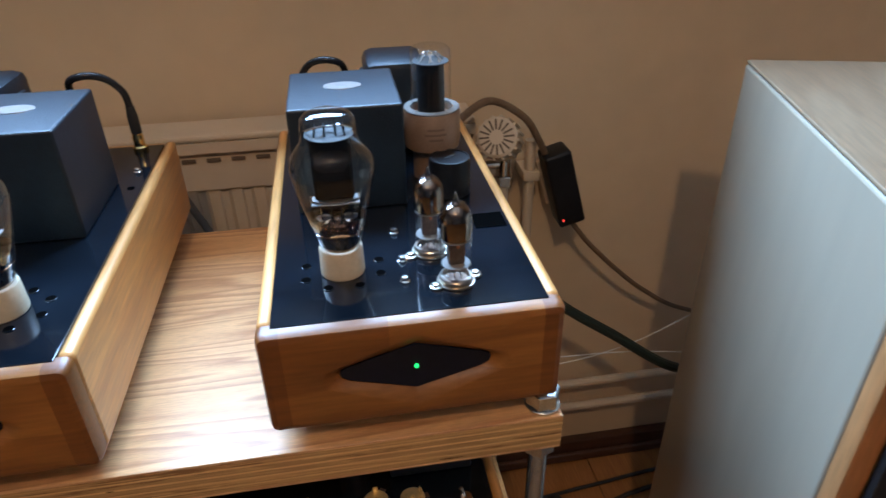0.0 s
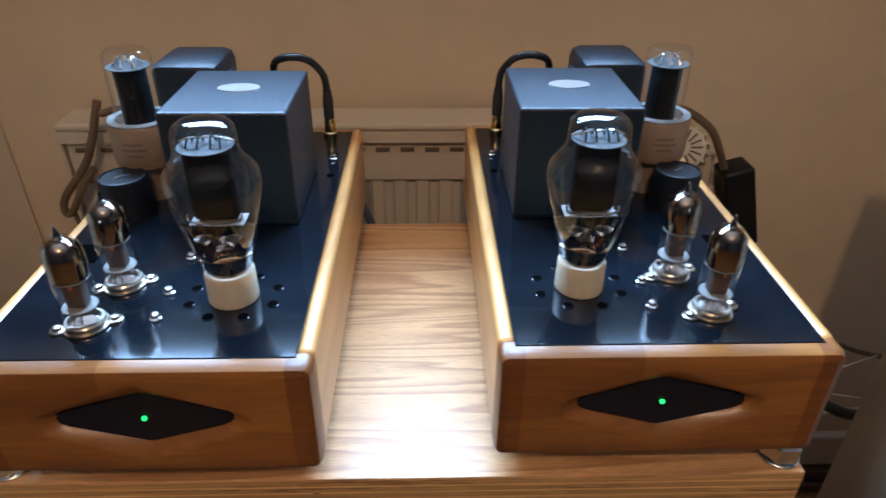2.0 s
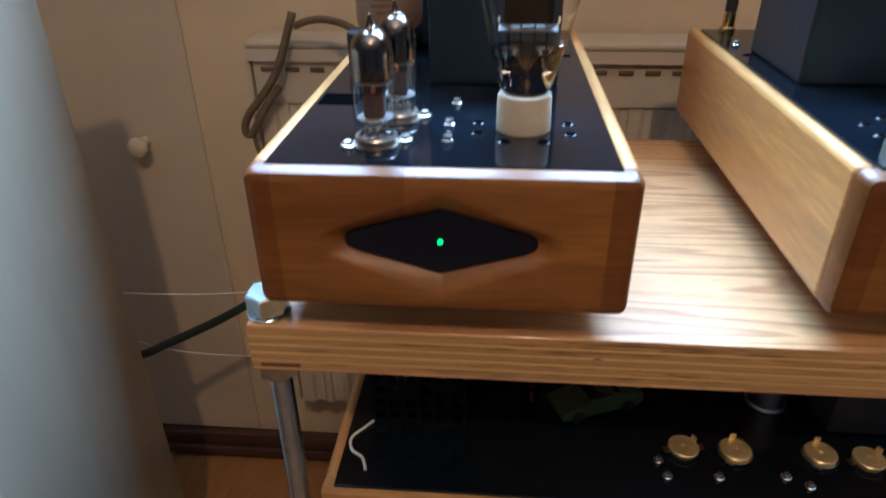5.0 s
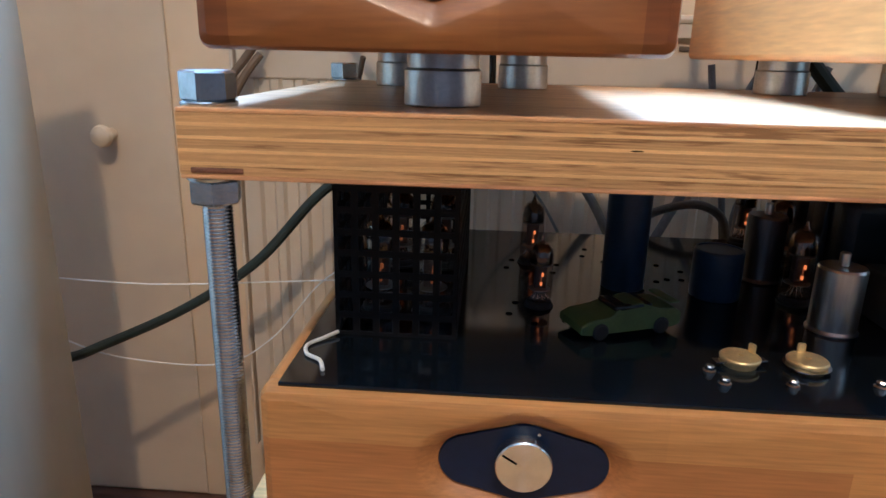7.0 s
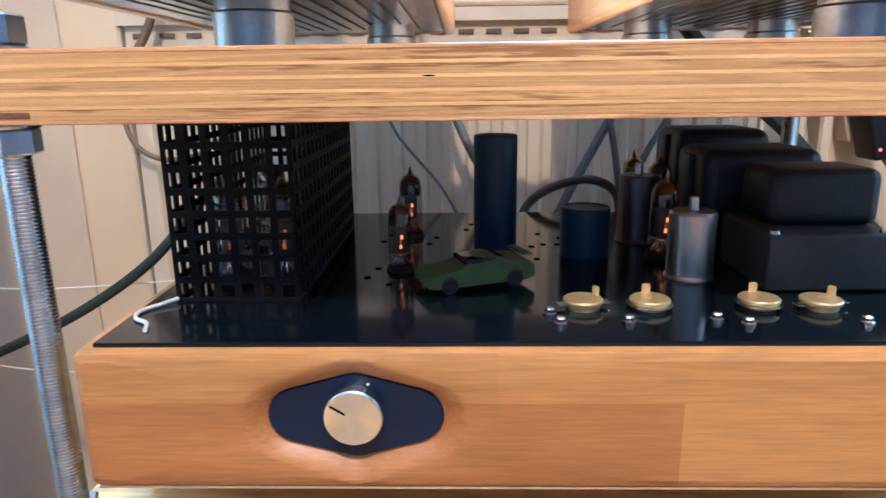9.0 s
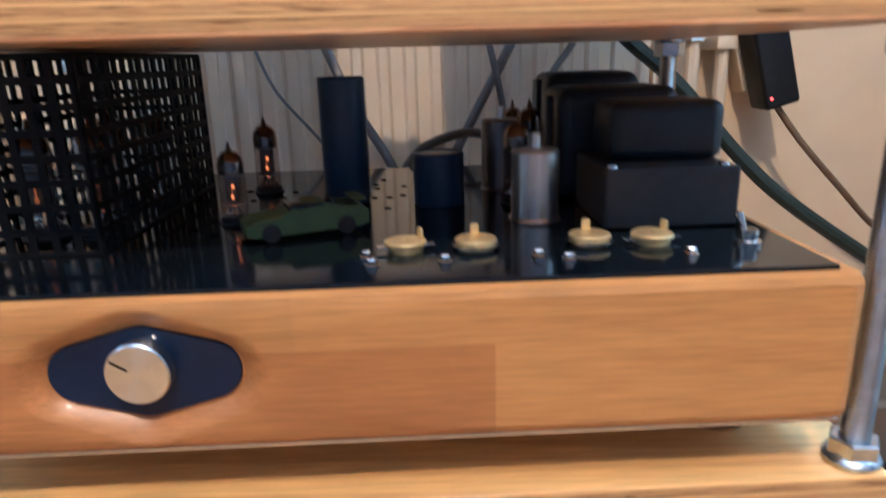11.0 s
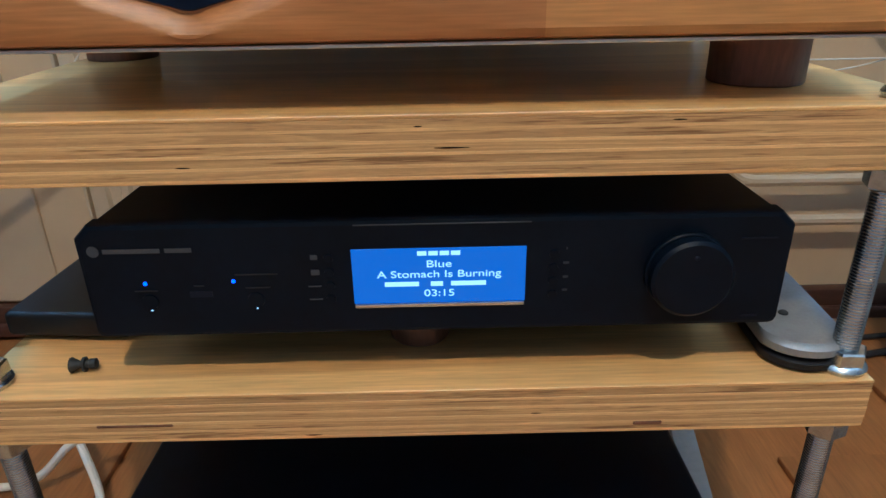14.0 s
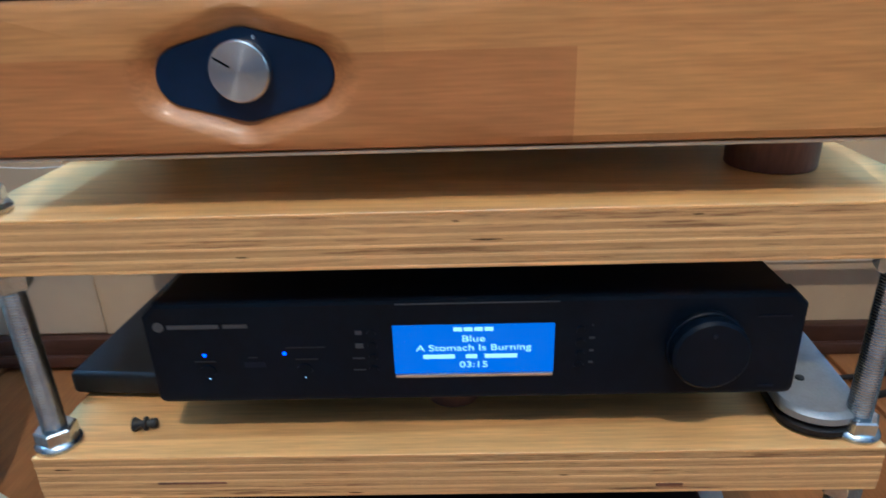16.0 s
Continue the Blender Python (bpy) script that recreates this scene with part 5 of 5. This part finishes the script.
cable("white_lead", [(-0.56, 0.26, 0.006), (-0.48, 0.22, 0.007), (-0.419, 0.215, 0.021), (-0.374, 0.22, 0.062), (-0.34, 0.225, 0.075), (-0.30, 0.24, 0.06), (-0.27, 0.27, 0.02)], 0.0045, "white_cable", "white mains lead on the floor")
cable("white_lead", [(-0.43, 0.30, 0.03), (-0.40, 0.26, 0.066), (-0.374, 0.232, 0.068), (-0.355, 0.212, 0.049), (-0.338, 0.19, 0.015), (-0.328, 0.15, 0.006), (-0.325, 0.02, 0.006), (-0.36, -0.10, 0.006)], 0.0045, "white_cable", "white mains lead looping on the floor")

# low pale grey bar along the floor, right of the black box
tagged(part("pale_floor_strip", box(-0.014, 0.014, -0.20, 0.12, 0.0, 0.012, 0.003), "pale_strip", None, "", pose(0.318, 0.290, 0.0, 0, 0, -10)), "pale grey strip lying on the floor", "trunking")

# ---------------------------------------------------------------- loudspeakers
def speaker(s):
    """s = 1 right of the rack, -1 left; toed in towards the listener."""
    turn = -16 * s
    cx, cy = (0.616, 0.318) if s > 0 else (-0.584, 0.318)
    sp = thing("loudspeaker", pose(cx, cy, 0, 0, 0, turn), "tall wooden loudspeaker with a black grille, standing on the floor", "loudspeaker", "pair of loudspeakers")
    Wd, Dp, top = 0.26, 0.40, 0.923 if s > 0 else 0.935
    x0, x1 = (0.0, Wd) if s > 0 else (-Wd, 0.0)
    part("cabinet", box(x0, x1, -Dp, 0.0, 0.03, top, 0.004, 3), "speaker", sp)
    part("top_panel", box(x0 + 0.0005, x1 - 0.0005, -Dp + 0.0005, -0.0005, top + 0.0002, top + 0.004, 0.0015), "speaker_top", sp, "brown veneered top")
    part("front_frame", box(x0, x1, -Dp - 0.022, -Dp - 0.0004, 0.03, top, 0.003, 2), "speaker_edge", sp, "orange wooden front edge")
    part("grille", box(x0 + 0.016, x1 - 0.016, -Dp - 0.034, -Dp - 0.0225, 0.05, top - 0.016, 0.004, 2), "grille", sp, "black cloth grille")
    part("plinth", box(x0 + 0.012, x1 - 0.012, -Dp + 0.01, -0.012, 0.0, 0.0296, 0.002), "rubber", sp)
    return sp


speaker(1), speaker(-1)

# ---------------------------------------------------------------- mains adapter and cables
ad = thing("mains_adapter", pose(0.485, 0.530, 0.682, 0, -16, 0), "black plug-in mains adapter with a red light on the wall", "adapter")
part("body", box(-0.0215, 0.0215, -0.026, 0.020, -0.064, 0.064, 0.005, 3), "black_plastic", ad)
part("socket_plate", box(-0.026, 0.026, 0.0205, 0.052, -0.042, 0.042, 0.004), "radiator", ad, "cream wall socket")
part("led", lathe([(0, 0), (0.002, 0), (0.0018, 0.001), (0, 0.0012)], 12), "led_red", ad, "red indicator", pose(-0.014, -0.0259, -0.050, 90))
cable("adapter_lead", [(0.503, 0.525, 0.620), (0.540, 0.52, 0.572), (0.60, 0.52, 0.51), (0.66, 0.53, 0.455), (0.74, 0.54, 0.40), (0.86, 0.55, 0.36), (1.1, 0.55, 0.34)], 0.0042, "brown_cable", "brown lead hanging from the mains adapter")
cable("speaker_cable", [(0.20, 0.44, 0.79), (0.24, 0.44, 0.745), (0.282, 0.44, 0.704), (0.342, 0.44, 0.654), (0.409, 0.43, 0.578), (0.465, 0.42, 0.525), (0.55, 0.41, 0.465), (0.66, 0.39, 0.395), (0.78, 0.42, 0.36)], 0.0085, "green_cable", "thick dark green loudspeaker cable")
cable("speaker_cable", [(-0.262, 0.41, 0.50), (-0.250, 0.415, 0.57), (-0.255, 0.42, 0.625), (-0.285, 0.422, 0.628), (-0.327, 0.42, 0.597), (-0.397, 0.41, 0.520), (-0.485, 0.40, 0.460), (-0.582, 0.38, 0.415), (-0.637, 0.37, 0.397), (-0.74, 0.40, 0.39)], 0.0062, "green_cable", "thick dark loudspeaker cable")
for pts in ([(-0.25, 0.43, 0.498), (-0.382, 0.42, 0.491), (-0.527, 0.40, 0.488), (-0.645, 0.38, 0.499), (-0.70, 0.38, 0.505)],
            [(-0.26, 0.40, 0.54), (-0.319, 0.40, 0.498), (-0.38, 0.40, 0.425), (-0.45, 0.40, 0.385), (-0.569, 0.39, 0.392), (-0.641, 0.38, 0.420), (-0.70, 0.38, 0.45)],
            [(0.30, 0.42, 0.398), (0.488, 0.42, 0.409), (0.595, 0.41, 0.445), (0.668, 0.38, 0.516)],
            [(0.30, 0.42, 0.425), (0.45, 0.42, 0.422), (0.58, 0.41, 0.424), (0.672, 0.38, 0.434)]):
    cable("thin_wire", pts, 0.0009, "white_cable", "thin white wire hanging between rack and loudspeaker")
cable("mains_lead", [(-0.376, 0.484, 0.853), (-0.381, 0.482, 0.838), (-0.408, 0.482, 0.775), (-0.450, 0.482, 0.723), (-0.459, 0.483, 0.700), (-0.450, 0.484, 0.697), (-0.423, 0.484, 0.738), (-0.405, 0.486, 0.760)], 0.0052, "brown_cable", "brown mains lead hooked over the radiator")
cable("mains_lead", [(-0.372, 0.478, 0.838), (-0.350, 0.47, 0.846), (-0.324, 0.46, 0.848), (-0.29, 0.44, 0.84), (-0.25, 0.43, 0.80)], 0.0045, "brown_cable", "brown mains lead behind the amplifier")
cable("mains_lead", [(0.27, 0.43, 0.80), (0.312, 0.45, 0.835), (0.362, 0.50, 0.836), (0.413, 0.51, 0.805), (0.440, 0.52, 0.765), (0.462, 0.528, 0.722)], 0.0055, "brown_cable", "brown mains lead arching over the radiator valve")
for pts, r in (([(-0.075, 0.47, 0.76), (-0.052, 0.47, 0.705), (-0.020, 0.46, 0.635), (0.012, 0.45, 0.583), (0.035, 0.44, 0.53), (0.045, 0.43, 0.47)], 0.0055),
               ([(0.185, 0.47, 0.76), (0.159, 0.47, 0.705), (0.120, 0.46, 0.635), (0.088, 0.45, 0.577), (0.06, 0.44, 0.52), (0.05, 0.43, 0.47)], 0.0055),
               ([(0.122, 0.46, 0.76), (0.132, 0.46, 0.705), (0.146, 0.45, 0.636), (0.155, 0.44, 0.56)], 0.004),
               ([(0.250, 0.46, 0.76), (0.227, 0.46, 0.703), (0.201, 0.45, 0.668), (0.165, 0.44, 0.60), (0.16, 0.43, 0.52)], 0.004),
               ([(0.028, 0.385, 0.545), (0.036, 0.40, 0.577), (0.060, 0.40, 0.600), (0.103, 0.40, 0.612), (0.132, 0.40, 0.602), (0.141, 0.395, 0.580), (0.140, 0.39, 0.54)], 0.005),
               ([(-0.135, 0.47, 0.72), (-0.11, 0.46, 0.66), (-0.06, 0.45, 0.60), (-0.03, 0.44, 0.55)], 0.0018)):
    cable("grey_cable", pts, r, "grey_cable", "grey cable behind the rack")
cable("grey_cable", [(-0.452, 0.490, 0.70), (-0.444, 0.488, 0.659), (-0.428, 0.487, 0.638), (-0.404, 0.486, 0.629), (-0.381, 0.486, 0.630), (-0.352, 0.487, 0.638), (-0.32, 0.48, 0.66), (-0.29, 0.46, 0.70), (-0.27, 0.44, 0.76)], 0.0032, "brown_cable", "brown lead looping in front of the radiator")
cable("floor_cable", [(0.30, 0.45, 0.006), (0.42, 0.42, 0.006), (0.56, 0.40, 0.006), (0.60, 0.43, 0.007), (0.75, 0.46, 0.006), (1.0, 0.45, 0.006)], 0.005, "rubber", "black cable on the floor")
cable("floor_cable", [(0.32, 0.50, 0.006), (0.45, 0.47, 0.006), (0.58, 0.48, 0.006), (0.80, 0.50, 0.006), (1.1, 0.49, 0.006)], 0.004, "rubber", "black cable on the floor")
pl = thing("mains_plug", pose(0.47, 0.42, 0.016, 0, 0, 30), "white plug and black socket lying on the floor", "plug")
part("plug_body", box(-0.022, 0.0, -0.016, 0.016, -0.0155, 0.014, 0.005, 3), "white_cable", pl)
part("socket_body", box(0.0005, 0.05, -0.018, 0.018, -0.0158, 0.018, 0.006, 3), "rubber", pl)

# floor planks, laid towards the radiator wall
PLANK_W, PLANK_L = 0.193, 1.285
plank_me = mesh_of(box(0.0006, PLANK_W - 0.0006, 0.0006, PLANK_L - 0.0006, -0.008, 0.0, 0.0009, 1), "plank", "floor", False)
for col in range(-15, 15):
    shift = (col * 0.37) % 1 * PLANK_L
    for row in range(-1, 4):
        y1 = WALL_Y - 0.004 + shift - row * PLANK_L
        if y1 - PLANK_L < WALL_Y - 0.1 and y1 <= WALL_Y + 0.29:
            o = new("plank", plank_me)
            o.parent, o.matrix_basis = floor, Matrix.Translation((col * PLANK_W + 0.03, y1 - PLANK_L, 0))
